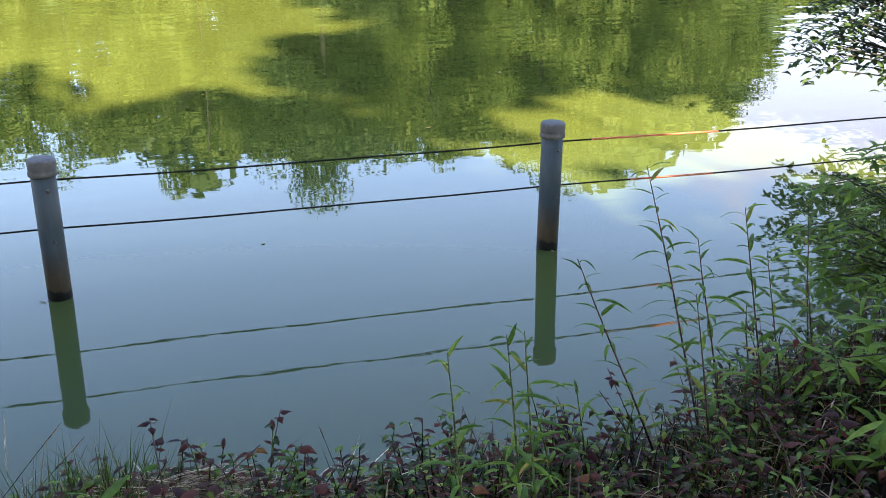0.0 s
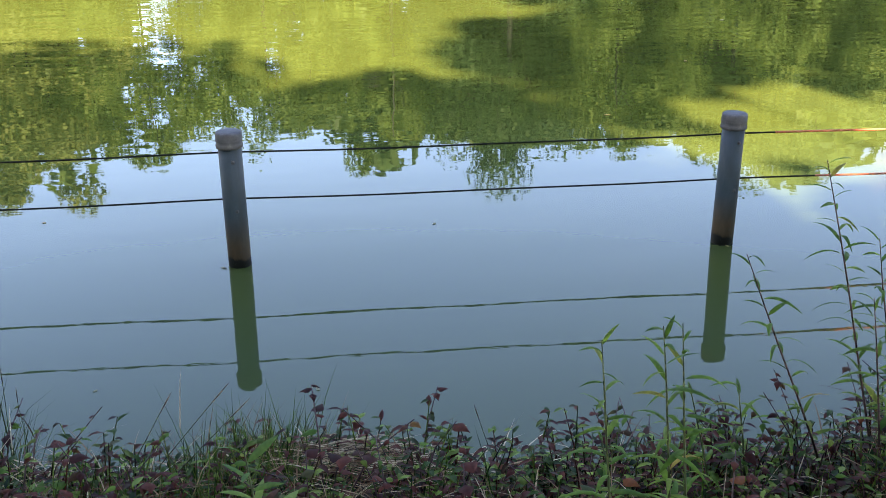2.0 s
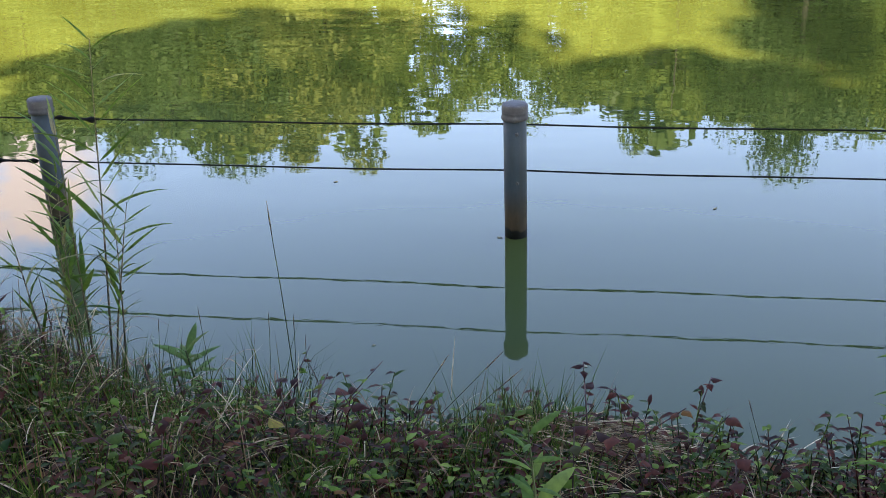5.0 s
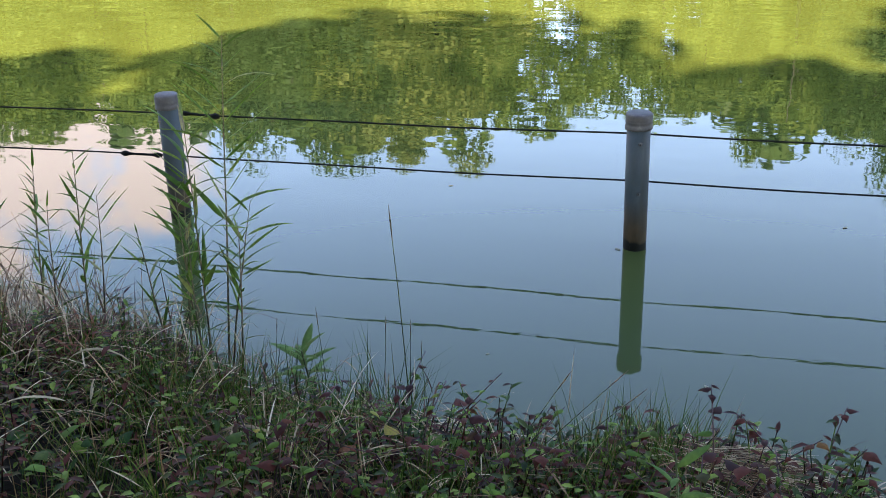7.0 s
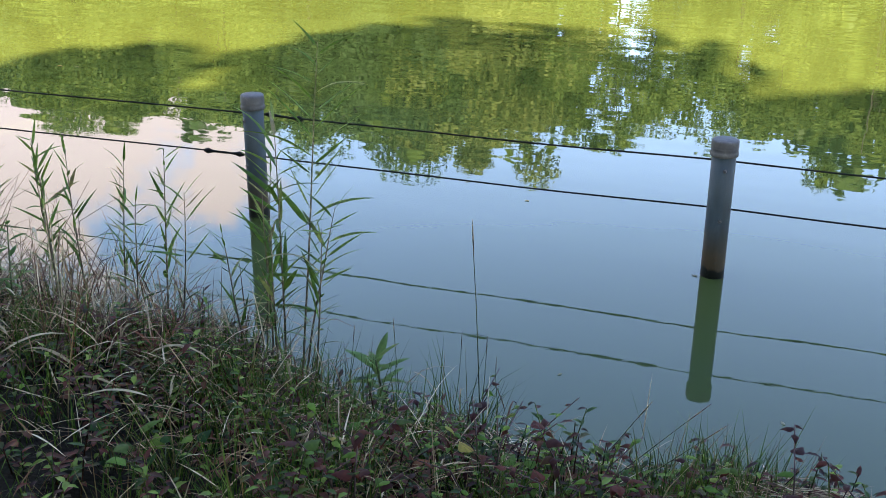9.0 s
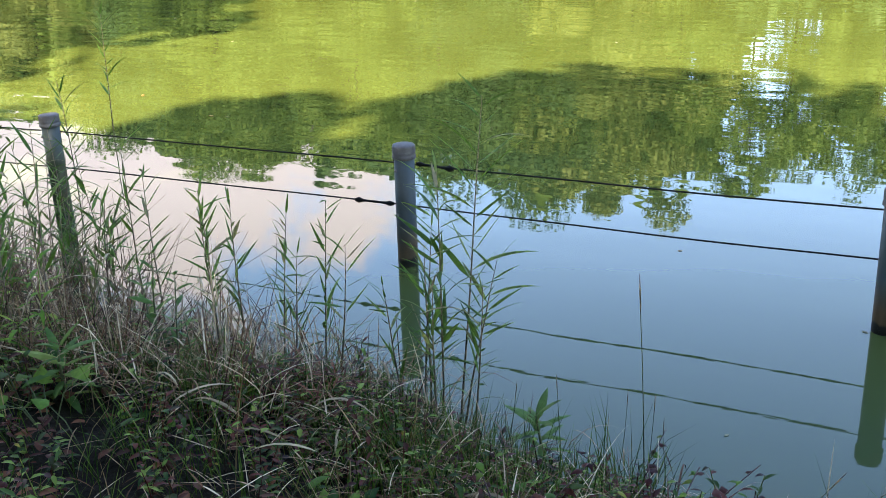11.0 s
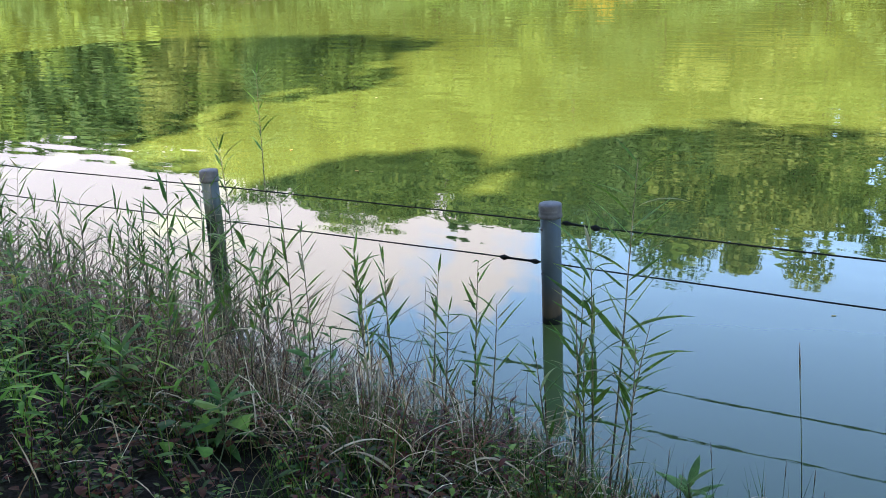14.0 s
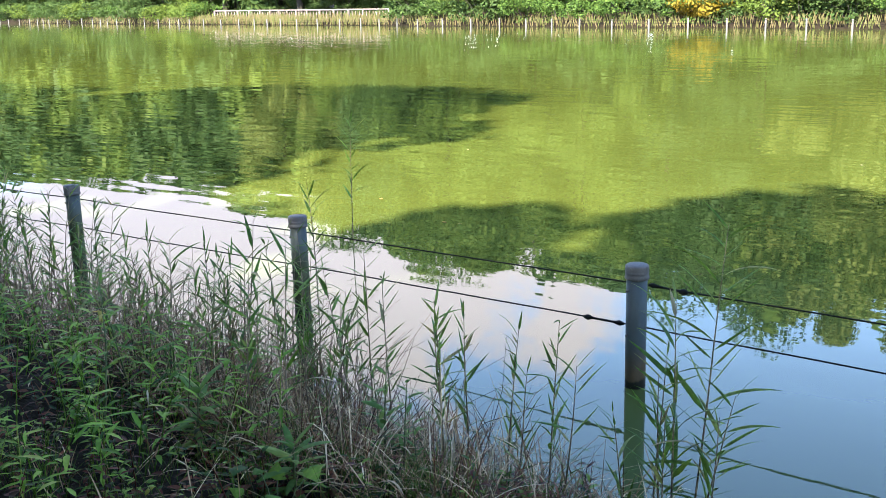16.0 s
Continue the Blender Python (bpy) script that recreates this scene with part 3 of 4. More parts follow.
for row, (gap, back) in enumerate(((4.9, 4.5), (5.0, 9.5), (6.0, 15.0))):
    x = -134.0
    while x < 60:
        y = min(far_edge(x), 80) + back + rng.uniform(-1, 1.2)
        az = math.degrees(math.atan2(x + 1.7, y + 4))
        dist = math.hypot(x + 1.7, y + 4)
        el = float(np.interp(az, SKY_AZ, SKY_EL))
        h = (math.tan(radians(el)) * dist + 1.0) * 0.84
        spots.append((x, y, h * rng.uniform(0.95, 1.04) * (1.0, 0.98, 1.0)[row], az, row))
        x += gap * rng.uniform(0.8, 1.25) * (1.0 if x < 30 else 1.25)
order = [0, 2, 1, 0, 3, 1, 2, 0, 1, 3]
for i, (x, y, h, az, row) in enumerate(spots):
    if -13.5 < az < -1.9:
        continue  # the gap through which the sky shows
    k = order[(i * 7) % 10] if row == 0 and -58 < x < 32 else 4 + i % 2
    if row == 0 and -21 < az < -12:
        k = 1  # a stand of paler trees
    s, least = h / 14.0, 0.75 if az < 24 else 0.55
    m = pose(x, y, 0.4, 0, 0, rng.uniform(0, 360)) @ Matrix.Diagonal((max(least, s) * rng.uniform(1.0, 1.3), max(least, s) * rng.uniform(0.95, 1.2), s, 1))
    src = FARTREES[k]
    if not used[k]:
        src.matrix_basis = m
        used[k] = 1
    else:
        copy_thing(src, m).matrix_basis = m

thin = make_tree("broadleaf_tree", 12.6, 2.7, 4.2, 0.09, 9500, TREE_1, 17, "high-crowned tree with sky showing under it", "trees along the far bank", 0.09, 40, 0.27)
thin.matrix_basis = pose(-8.5, far_edge(-8.5) + 5.6, 0.4)
copy_thing(thin, pose(-7.0, far_edge(-7.0) + 6.6, 0.4, 0, 0, 130))
high = make_tree("broadleaf_tree", 12.8, 2.3, 8.9, 0.09, 5200, TREE_1, 19, "bare-stemmed tree with a high crown before a gap of sky", "trees along the far bank", 0.08, 30, 0.3)
high.matrix_basis = pose(-10.3, far_edge(-10.3) + 6.0, 0.4)
slim = make_tree("broadleaf_tree", 11.6, 2.9, 0.8, 0.095, 17000, TREE_1, 18, "slim mid-green tree beside a gap in the far trees", "trees along the far bank", 0.12, 54, 0.27)
slim.matrix_basis = pose(-4.7, far_edge(-4.7) + 5.4, 0.4)
for x, back in ((-13.3, 4.6), (-14.4, 8.5), (-15.8, 5.5), (-17.4, 7.5), (-3.0, 9.0)):
    copy_thing(slim, pose(x, far_edge(x) + back, 0.4, 0, 0, x * 40))

for x, back, s in ((-13.0, 9.0, 0.6), (-11.2, 8.0, 0.52), (-9.0, 9.0, 0.55), (-6.8, 8.2, 0.5), (-4.6, 9.4, 0.6), (-19.2, 11.0, 0.7), (-20.9, 10.0, 0.65), (-22.6, 11.5, 0.7), (-34.8, 10.0, 0.7), (-36.6, 11.0, 0.65), (-38.4, 10.0, 0.7)):
    copy_thing(slim, pose(x, far_edge(x) + back, 0.4, 0, 0, x * 40) @ Matrix.Diagonal((0.9, 0.9, s, 1)))

# trees on the near bank, whose shade lies on the water
SHADE = [(-1.1, -6.9, 7.0, 3.25, 2.15), (-12.1, -3.9, 8.9, 4.75, 3.6), (-6.7, -9.2, 6.6, 2.5, 2.4), (-20.0, -6.7, 8.2, 4.6, 3.8), (7.9, -4.9, 10.0, 4.8, 6.6),
         (1.5, -9.2, 5.2, 2.9, 2.0), (-11.0, -9.5, 6.0, 3.4, 3.0), (14.5, -5.5, 9.0, 4.6, 5.0), (-28.0, -6.0, 9.0, 4.8, 4.2), (-3.4, -10.2, 5.4, 3.2, 2.8), (2.8, -5.6, 9.0, 1.3, 1.2), (-4.5, -7.5, 8.5, 0.7, 0.7),
         # low unseen crowns overhead, added to darken the bank
         (-2.4, -5.7, 4.1, 2.4, 1.2), (-1.0, -5.7, 4.3, 2.7, 1.2), (2.9, -6.6, 4.2, 2.1, 1.1)]
SCREEN_TREES = []
for i, (x, y, cz, r, rz) in enumerate(SHADE):
    # the slim crowns are added only to shape lobes of shade on the water
    t = make_tree("shade_tree", cz + rz, r * 0.87, cz - rz, 0.31, int(430 * r * r), TREE_3, 40 + i, "dark green broadleaf tree on the near bank, out of view, placed for its shade", "trees on the near bank", 0.15, 44, 0.4, 1.2) if r > 2 else make_tree("shade_tree", cz + rz, r, cz - rz, 0.2, 2400, TREE_3, 40 + i, "slim tall tree added out of view to shape shade on the water", "trees on the near bank", 0.05, 16, 0.5)
    t.matrix_basis = pose(x, y, 0.28)
    if i in (0, 2, 6):
        SCREEN_TREES.append(t)
# the wood behind, added out of view to hold skylight off bank and water
rng = np.random.default_rng(9)
for j, y in enumerate((-13.5, -19.0)):
    for k in range(8):
        copy_thing(SCREEN_TREES[(j + k) % 3], pose(-26 + 5.0 * k + rng.uniform(-1.2, 1.2), y + rng.uniform(-1.2, 1.2), 0.3, 0, 0, rng.uniform(0, 360)))


# ---------------------------------------------------------------- far bank
def make_bush(r, h, n, leaf, mat, seed, label, name="bush", group="bushes along the far bank"):
    rng = np.random.default_rng(seed)
    pts, nrm, cs = clump_points(h * 0.5, r, h * 0.5, n, rng, 16, 0.5, -0.9)
    root = new(name)
    g = Geo()
    for c in cs[:9]:
        g.tube([(c[0] * 0.1, c[1] * 0.1, -0.15), (c[0] * 0.45, c[1] * 0.45, c[2] * 0.6), tuple(c)], [0.03, 0.02, 0.006], 5)
    link("woody_frame", g.mesh("woody_frame", BARK), root, label="brown woody branches")
    v, f = cards(pts, nrm, leaf * rng.uniform(0.6, 1.3, n), rng)
    link("foliage", array_mesh("foliage", v, f, mat), root)
    return tagged(root, label, "bush", group)


BUSHES = [make_bush(1.6, 2.0, 1450, 0.085, TREE_3, 60, "rounded green bush on the far bank"),
          make_bush(1.5, 1.8, 1450, 0.075, SHRUB_L, 61, "bright light-green bush on the far bank"),
          make_bush(1.7, 2.3, 1450, 0.088, TREE_3, 62, "dark green bush on the far bank"),
          make_bush(1.4, 1.6, 1450, 0.075, TREE_1, 63, "yellow-green bush on the far bank")]
used = [0] * 4
rng = np.random.default_rng(8)
x = -130.0
while x < 34:
    behind = -66 < x < -44
    k = 2 if behind else int(rng.integers(0, 4))
    y = far_edge(x) + rng.uniform(0.7, 1.6)
    s = rng.uniform(0.7, 1.15) * (0.8 if behind else 1.0)
    m = pose(x, y + (3 if behind else 0), 0.1, 0, 0, rng.uniform(0, 360)) @ Matrix.Diagonal((s * 1.15, s, s * rng.uniform(0.8, 1.1), 1))
    if not used[k]:
        BUSHES[k].matrix_basis, used[k] = m, 1
    else:
        copy_thing(BUSHES[k], m).matrix_basis = m
    x += rng.uniform(1.4, 2.6)
thicket = make_bush(2.4, 4.4, 800, 0.28, TREE_3, 65, "tall dark thicket under the trees of the far bank", "thicket", "thickets under the trees")
x, first = -130.0, True
while x < 40:
    m = pose(x, far_edge(x) + rng.uniform(4.2, 6.5), 0.5, 0, 0, rng.uniform(0, 360)) @ Matrix.Diagonal((1.1, 1.0, rng.uniform(0.8, 1.2), 1))
    if first:
        thicket.matrix_basis, first = m, False
    else:
        copy_thing(thicket, m).matrix_basis = m
    if int(x) % 2 == 0:
        copy_thing(thicket, m).matrix_basis = pose(x + 1.5, far_edge(x + 1.5) + 11.5, 0.6, 0, 0, x * 50) @ Matrix.Diagonal((1.7, 1.2, 1.1, 1))
    x += rng.uniform(2.4, 3.6)
for x, back in ((-17.4, 3.0), (-19.0, 7.6), (-21.0, 8.2), (-31.6, 3.2), (-34.2, 7.6), (-36.4, 8.2)):
    copy_thing(thicket, pose(x, far_edge(x) + back, 0.4, 0, 0, x * 70) @ Matrix.Diagonal((0.9, 0.9, 0.7, 1)))
gold = make_bush(1.2, 1.6, 2200, 0.09, GOLD, 66, "golden yellow bush on the far bank", "golden_bush")
gold.matrix_basis = pose(-23.2, far_edge(-23.2) + 0.9, 0.35)


def shore_frame(s):
    """The far shore line at x = s, and its heading."""
    return s, far_edge(s) - 0.25


def make_far_post():
    root = new("far_fence_post")
    link("pipe", Geo().lathe([(0.04, -0.5), (0.04, 0.38)], 10).mesh("pipe", FARPOST), root)
    link("cap", Geo().lathe([(0.047, 0.37), (0.047, 0.42), (0.03, 0.435)], 10).mesh("cap", FARPOST), root)
    return tagged(root, "sunlit white round post standing along the far bank", "fence post", "posts along the far bank")


fp = make_far_post()
xs = np.arange(-110, 24, 1.97)
fp.matrix_basis = pose(xs[0], shore_frame(xs[0])[1], 0)
for x in xs[1:]:
    copy_thing(fp, pose(x, shore_frame(x)[1], rng.uniform(-0.04, 0.02), rng.uniform(-2, 2), rng.uniform(-2, 2), 0))
for z in (0.34, 0.2):
    pts = [(x, shore_frame(x)[1], z) for x in np.arange(-110, 22.7, 1.97)]
    tagged(new("far_fence_wire", Geo().tube(pts, [0.006] * len(pts), 5).mesh("far_fence_wire", WIRE)), "thin dark wire strung between the far posts", "fence wire", "wires along the far bank")


def build_railing():
    root = new("railing")
    x0, x1 = -65.0, -45.5
    n = 15
    y = lambda x: far_edge(x) + 1.1
    base = -0.1
    pieces = {"post": Geo().box((-0.05, -0.05, 0), (0.05, 0.05, 1.05)).mesh("post", WHITEWOOD, False), "baluster": Geo().box((-0.02, -0.02, 0.14), (0.02, 0.02, 0.96)).mesh("baluster", WHITEWOOD, False)}
    step = (x1 - x0) / n
    for i in range(n + 1):
        x = x0 + i * step
        link("post", pieces["post"], root, pose(x, y(x), base))
        if i < n:
            a, c = Vector((x, y(x), base)), Vector((x + step, y(x + step), base))
            for z, w in ((1.05, 0.045), (0.14, 0.03)):
                link("rail", Geo().tube([a + Vector((0, 0, z)), c + Vector((0, 0, z))], [w, w], 4).mesh("rail", WHITEWOOD, False), root)
            for j in (1, 2, 3):
                p = a.lerp(c, j / 4)
                link("baluster", pieces["baluster"], root, Matrix.Translation(p))
    tagged(root, "white-painted wooden railing of a waterside deck on the far bank", "railing")


build_railing()


def far_reeds():
    rng = np.random.default_rng(21)
    g = Geo()
    for _ in range(5200):
        x = rng.uniform(-66, -45) if rng.random() < 0.3 else rng.uniform(-100, 10)
        y = far_edge(x) + rng.uniform(-0.2, 0.9)
        h = rng.uniform(0.35, 0.9) * (0.75 if -66 < x < -45 else 0.6)
        a = rng.uniform(0, 6.28)
        g.blade((x, y, max(0.0, ground_z(x, y))), (0.25 * math.cos(a), 0.25 * math.sin(a), 1), h, 0.05, 0.5, 0.2, 0.4, 3, (1, 0, 0))
    tagged(new("far_reeds", g.mesh("far_reeds", PALEREED)), "pale dry reeds and grass along the far waterline", "reeds", kind="stuff")


far_reeds()


# ---------------------------------------------------------------- plants of the near bank
def leaf_mesh(name, length, width, droop, mat, widest=0.4, steps=5, fold=0.3, point=0.8):
    """A leaf that points along +x from its stalk, facing up."""
    return Geo().blade((0, 0, 0), (1, 0, 0.25), length, width, droop, fold, widest, steps, (0, 1, 0), point).mesh(name, mat)


def bent_stem(h, lean, rng, n=6, wob=0.06, rise=0.04):
    """Points of a stem; lean is a slope to a random side, or the slopes in x and y."""
    a = rng.uniform(0, 6.28)
    lx, ly = lean if isinstance(lean, tuple) else (lean * math.cos(a), lean * math.sin(a))
    pts, p, d = [Vector((0, 0, -0.06))], Vector((0, 0, -0.06)), Vector((lx, ly, 1)).normalized()
    for i in range(n):
        p = p + d * (h + 0.06) / n
        d = (d + Vector((rng.normal() * wob, rng.normal() * wob, rise))).normalized()
        pts.append(p.copy())
    return pts


def reach(base, tip):
    """Length and slopes of a stem from the ground at base to a tip."""
    d = Vector(tip) - Vector((base[0], base[1], max(-0.06, ground_z(*base))))
    return d.length, (d.x / d.z, d.y / d.z)


def along(pts, u):
    k = min(int(u * (len(pts) - 1)), len(pts) - 2)
    return pts[k].lerp(pts[k + 1], u * (len(pts) - 1) - k)


def turned(p, az, up, roll=0.0, s=1.0):
    return Matrix.Translation(p) @ Matrix.Rotation(az, 4, "Z") @ Matrix.Rotation(-up, 4, "Y") @ Matrix.Rotation(roll, 4, "X") @ Matrix.Diagonal((s, s, s, 1))


LANCE = [leaf_mesh("leaf", 0.105, 0.0135, 1.5, GREEN, 0.35, 6), leaf_mesh("leaf", 0.09, 0.0145, 1.1, GREEN, 0.35, 6), leaf_mesh("leaf", 0.125, 0.013, 2.0, GREEN, 0.35, 6)]
BROAD = [leaf_mesh("leaf", 0.125, 0.027, 0.8, ROSETTE, 0.42, 6), leaf_mesh("leaf", 0.11, 0.024, 0.6, ROSETTE, 0.42, 6)]
OVATE = [leaf_mesh("leaf", 0.050, 0.033, 0.9, PURPLE, 0.27, 6, 0.35, 1.25), leaf_mesh("leaf", 0.036, 0.019, 1.4, PURPLE, 0.27, 6, 0.4, 1.2), leaf_mesh("leaf", 0.044, 0.020, 1.3, GREEN, 0.3, 6, 0.35, 1.2)]
SHORT = [leaf_mesh("leaf", 0.085, 0.019, 0.9, ROSETTE, 0.42, 6), leaf_mesh("leaf", 0.07, 0.018, 0.5, ROSETTE, 0.42, 6)]
HEART = [leaf_mesh("leaf", 0.062, 0.050, 0.5, GREEN, 0.25, 6, 0.25, 1.15), leaf_mesh("leaf", 0.058, 0.046, 0.8, DARKLEAF, 0.25, 6, 0.25, 1.15)]
REEDLEAF = [leaf_mesh("leaf", 0.185, 0.0155, 0.35, REED, 0.3, 5), leaf_mesh("leaf", 0.155, 0.0135, 0.1, REED, 0.3, 5), leaf_mesh("leaf", 0.20, 0.0145, 0.9, REED, 0.3, 6)]


def make_goldenrod(h, seed, leaves, kind=0, lean=0.12, start=0.3):
    rng = np.random.default_rng(seed)
    root = new("goldenrod_plant")
    pts = bent_stem(h, lean, rng, 6, 0.018, 0.0) if isinstance(lean, tuple) else bent_stem(h, lean, rng, 6, 0.06)
    link("stem", Geo().tube(pts, [0.0034, 0.0033, 0.003, 0.0026, 0.0022, 0.0018, 0.001], 6).mesh("stem", STEMG if kind else STEMR), root)
    for i in range(leaves):
        u = start + (1 - start) * (i + 0.5) / leaves
        up = rng.uniform(-0.2, 0.3) + 0.55 * max(0, u - 0.75) * 4 if kind == 3 else rng.uniform(0.1, 0.6) + 0.5 * max(0, u - 0.85) * 5
        data = (LANCE, LANCE, SHORT, BROAD)[kind][int(rng.integers(0, 2 if kind > 1 else 3))]
        link("leaf", data, root, turned(along(pts, u), i * 2.4 + rng.uniform(-0.4, 0.4), up, rng.uniform(-0.4, 0.4), rng.uniform(0.6, 1.0) * (1.0 if u < 0.85 else 0.75) * (0.75 if kind == 3 else 1.0)))
    return root


def make_rosette(seed, h=0.16):
    rng = np.random.default_rng(seed)
    root = new("leafy_herb")
    pts = bent_stem(h, 0.06, rng, 3)
    link("stem", Geo().tube(pts, [0.005, 0.005, 0.004, 0.003], 6).mesh("stem", STEMG), root)
    for i in range(22):
        u = 0.35 + 0.65 * i / 21
        link("leaf", BROAD[i % 2], root, turned(along(pts, u), i * 2.4, -0.15 + 0.85 * (i / 21) ** 2, rng.uniform(-0.2, 0.2), rng.uniform(0.85, 1.2)))
    return root


def make_creeper(seed, leaves=27, spread=0.17, h=0.19, kinds=(0, 1, 1, 1, 2)):
    rng = np.random.default_rng(seed)
    root = new("creeper_plant")
    spots = []
    for k in range(4):
        a = k * 1.57 + rng.uniform(-0.6, 0.6)
        r = spread * rng.uniform(0.4, 1.0)
        top = Vector((r * math.cos(a), r * math.sin(a), h * rng.uniform(0.55, 1.05)))
        pts = [Vector((0, 0, -0.04)), top * 0.5 + Vector((0, 0, 0.03)), top]
        link("stem", Geo().tube(pts, [0.0020, 0.0016, 0.0010], 5).mesh("stem", STEMR), root)
        spots.append(pts)
    for i in range(leaves):
        pts = spots[i % 4]
        u = rng.uniform(0.12, 1.0) ** 0.8
        link("leaf", OVATE[int(rng.choice(kinds))], root, turned(along(pts, u), rng.uniform(0, 6.28), rng.uniform(-0.35, 0.25), rng.uniform(-0.3, 0.3), rng.uniform(0.45, 0.88)))
    return root


def make_heart(seed):
    rng = np.random.default_rng(seed)
    root = new("ivy_sprig")
    tops = []
    for k in range(5):
        a = rng.uniform(0, 6.28)
        top = Vector((0.10 * math.cos(a), 0.10 * math.sin(a), rng.uniform(0.06, 0.17)))
        link("stem", Geo().tube([Vector((0, 0, -0.03)), top * 0.6 + Vector((0, 0, 0.02)), top], [0.002, 0.0018, 0.001], 5).mesh("stem", STEMG), root)
        tops.append((top, a))
    for top, a in tops:
        link("leaf", HEART[int(rng.integers(0, 2))], root, turned(top, a, rng.uniform(-0.2, 0.5), rng.uniform(-0.4, 0.4), rng.uniform(0.7, 1.1)))
    return root


def make_reed(h, seed, leaves=8, lean=0.1, start=0.34, joined=False, size=1.0):
    """A cane with leaves in two ranks; joined: its leaves as one mesh, for reeds far off."""
    rng = np.random.default_rng(seed)
    root = new("reed")
    pts = bent_stem(h, lean, rng, 7, 0.02, 0.0) if isinstance(lean, tuple) else bent_stem(h, lean, rng, 7)
    link("cane", Geo().tube(pts, [0.0040, 0.0040, 0.0036, 0.0032, 0.0028, 0.0023, 0.0018, 0.001], 6).mesh("cane", REEDSTEM), root)
    a0 = rng.uniform(0, 6.28)
    g = Geo()
    for i in range(leaves):
        u = start + (1 - start) * (i + 0.6) / leaves
        data = REEDLEAF[int(rng.integers(0, 3))]
        m = turned(along(pts, min(u, 0.995)), a0 + math.pi * (i % 2) + rng.uniform(-0.9, 0.9), rng.uniform(0.2, 0.85), rng.uniform(-0.6, 0.6), size * rng.uniform(0.6, 1.05) * (1.0 if u < 0.9 else 0.75))
        if joined:
            n = len(g.v)
            g.v += [m @ v.co for v in data.vertices]
            g.f += [tuple(n + k for k in p.vertices) for p in data.polygons]
        else:
            link("leaf", data, root, m)
    if joined:
        link("foliage", g.mesh("foliage", FARREED), root, label="long pointed green leaves")
    return root


def put(sources, spots, label, category, group, z=None):
    """Sets each source down once and copies of it on the other spots: x, y, turn, scale."""
    for s in sources:
        tagged(s, label, category, group)
    for i, (x, y, turn, s) in enumerate(spots):
        m = pose(x, y, ground_z(x, y) if z is None else z, 0, 0, turn) @ Matrix.Scale(s, 4)
        k = i % len(sources)
        if i < len(sources):
            sources[k].matrix_basis = m
        else:
            copy_thing(sources[k], m).matrix_basis = m


rng = np.random.default_rng(31)


def scatter(n, x0, x1, a, c, s0=0.8, s1=1.15, gap=0.0):
    """Spots between a and c metres behind the waterline."""
    out = []
    for _ in range(n * 20):
        x = rng.uniform(x0, x1)
        y = near_edge(x) - rng.uniform(a, c)
        if all((x - p[0]) ** 2 + (y - p[1]) ** 2 > gap * gap for p in out):
            out.append((x, y, rng.uniform(0, 360), rng.uniform(s0, s1)))
        if len(out) == n:
            break
    return out


# single tall shoots by the water: foot, tip, leaves
SHOOTS = (((-0.27, -1.9), (-0.50, -1.9, 0.95), 40), ((-0.38, -1.9), (-0.64, -1.9, 0.75), 24), ((-0.20, -1.86), (-0.36, -1.9, 0.77), 28), ((-0.05, -1.82), (-0.24, -1.9, 0.83), 32),
          ((0.04, -1.76), (-0.10, -1.8, 0.66), 22), ((0.16, -1.72), (0.06, -1.75, 0.58), 20), ((0.2, -1.62), (0.14, -1.65, 0.68), 18), ((-0.32, -2.0), (-0.40, -2.0, 0.66), 18))
for i, (foot, tip, n) in enumerate(SHOOTS):
    h, lean = reach(foot, tip)
    put([make_goldenrod(h, 71 + i, n, 0, lean, 0.3)], [(*foot, 0, 1.0)], "tall slender goldenrod shoot with narrow drooping leaves, reddish stem", "weed", "tall shoots by the water")
for i, (x, y, h, lx) in enumerate(((-0.95, -2.0, 0.26, -0.22), (-0.72, -1.98, 0.36, -0.15), (-0.62, -1.95, 0.34, -0.2), (-0.55, -1.9, 0.26, 0.1))):
    put([make_goldenrod(h, 270 + i, 13, 1, (lx, 0.0), 0.3)], [(x, y, 0, 1.0)], "young green goldenrod shoot among purple creepers", "weed", "young shoots by the water")
for i, (foot, tip, n) in enumerate((((-1.07, -2.4), (-1.12, -2.4, 0.79), 22), ((-0.97, -2.42), (-1.02, -2.4, 0.83), 26), ((-0.93, -2.4), (-0.965, -2.38, 0.815), 18))):
    h, lean = reach(foot, tip)
    put([make_goldenrod(h, 175 + i, n, 1, lean, 0.35)], [(*foot, 0, 1.0)], "green goldenrod shoot with narrow leaves on the bank", "weed", "green shoots on the bank")
h, lean = reach((-1.62, -2.95), (-1.665, -2.9, 0.925))
leafy = [make_goldenrod(h, 77, 26, 3, lean, 0.55)]
put(leafy, [(-1.63, -2.95, 0, 1.0), (0.35, -2.1, 70, 0.6)], "tall green weed with long broad leaves on the bank", "weed", "broad-leaved weeds")
put([make_goldenrod(0.36, 78, 20, 2, (0.05, 0.0), 0.1), make_goldenrod(0.3, 79, 16, 2, (0.1, 0.1), 0.1)], [(-4.06, -1.58, 0, 1.25), (-3.97, -1.6, 50, 1.25), (-4.12, -1.52, 170, 1.05), (-3.86, -1.62, 120, 0.9)],
    "sunlit leafy herb with broad pointed leaves among reeds", "herb", "leafy herbs among the reeds")
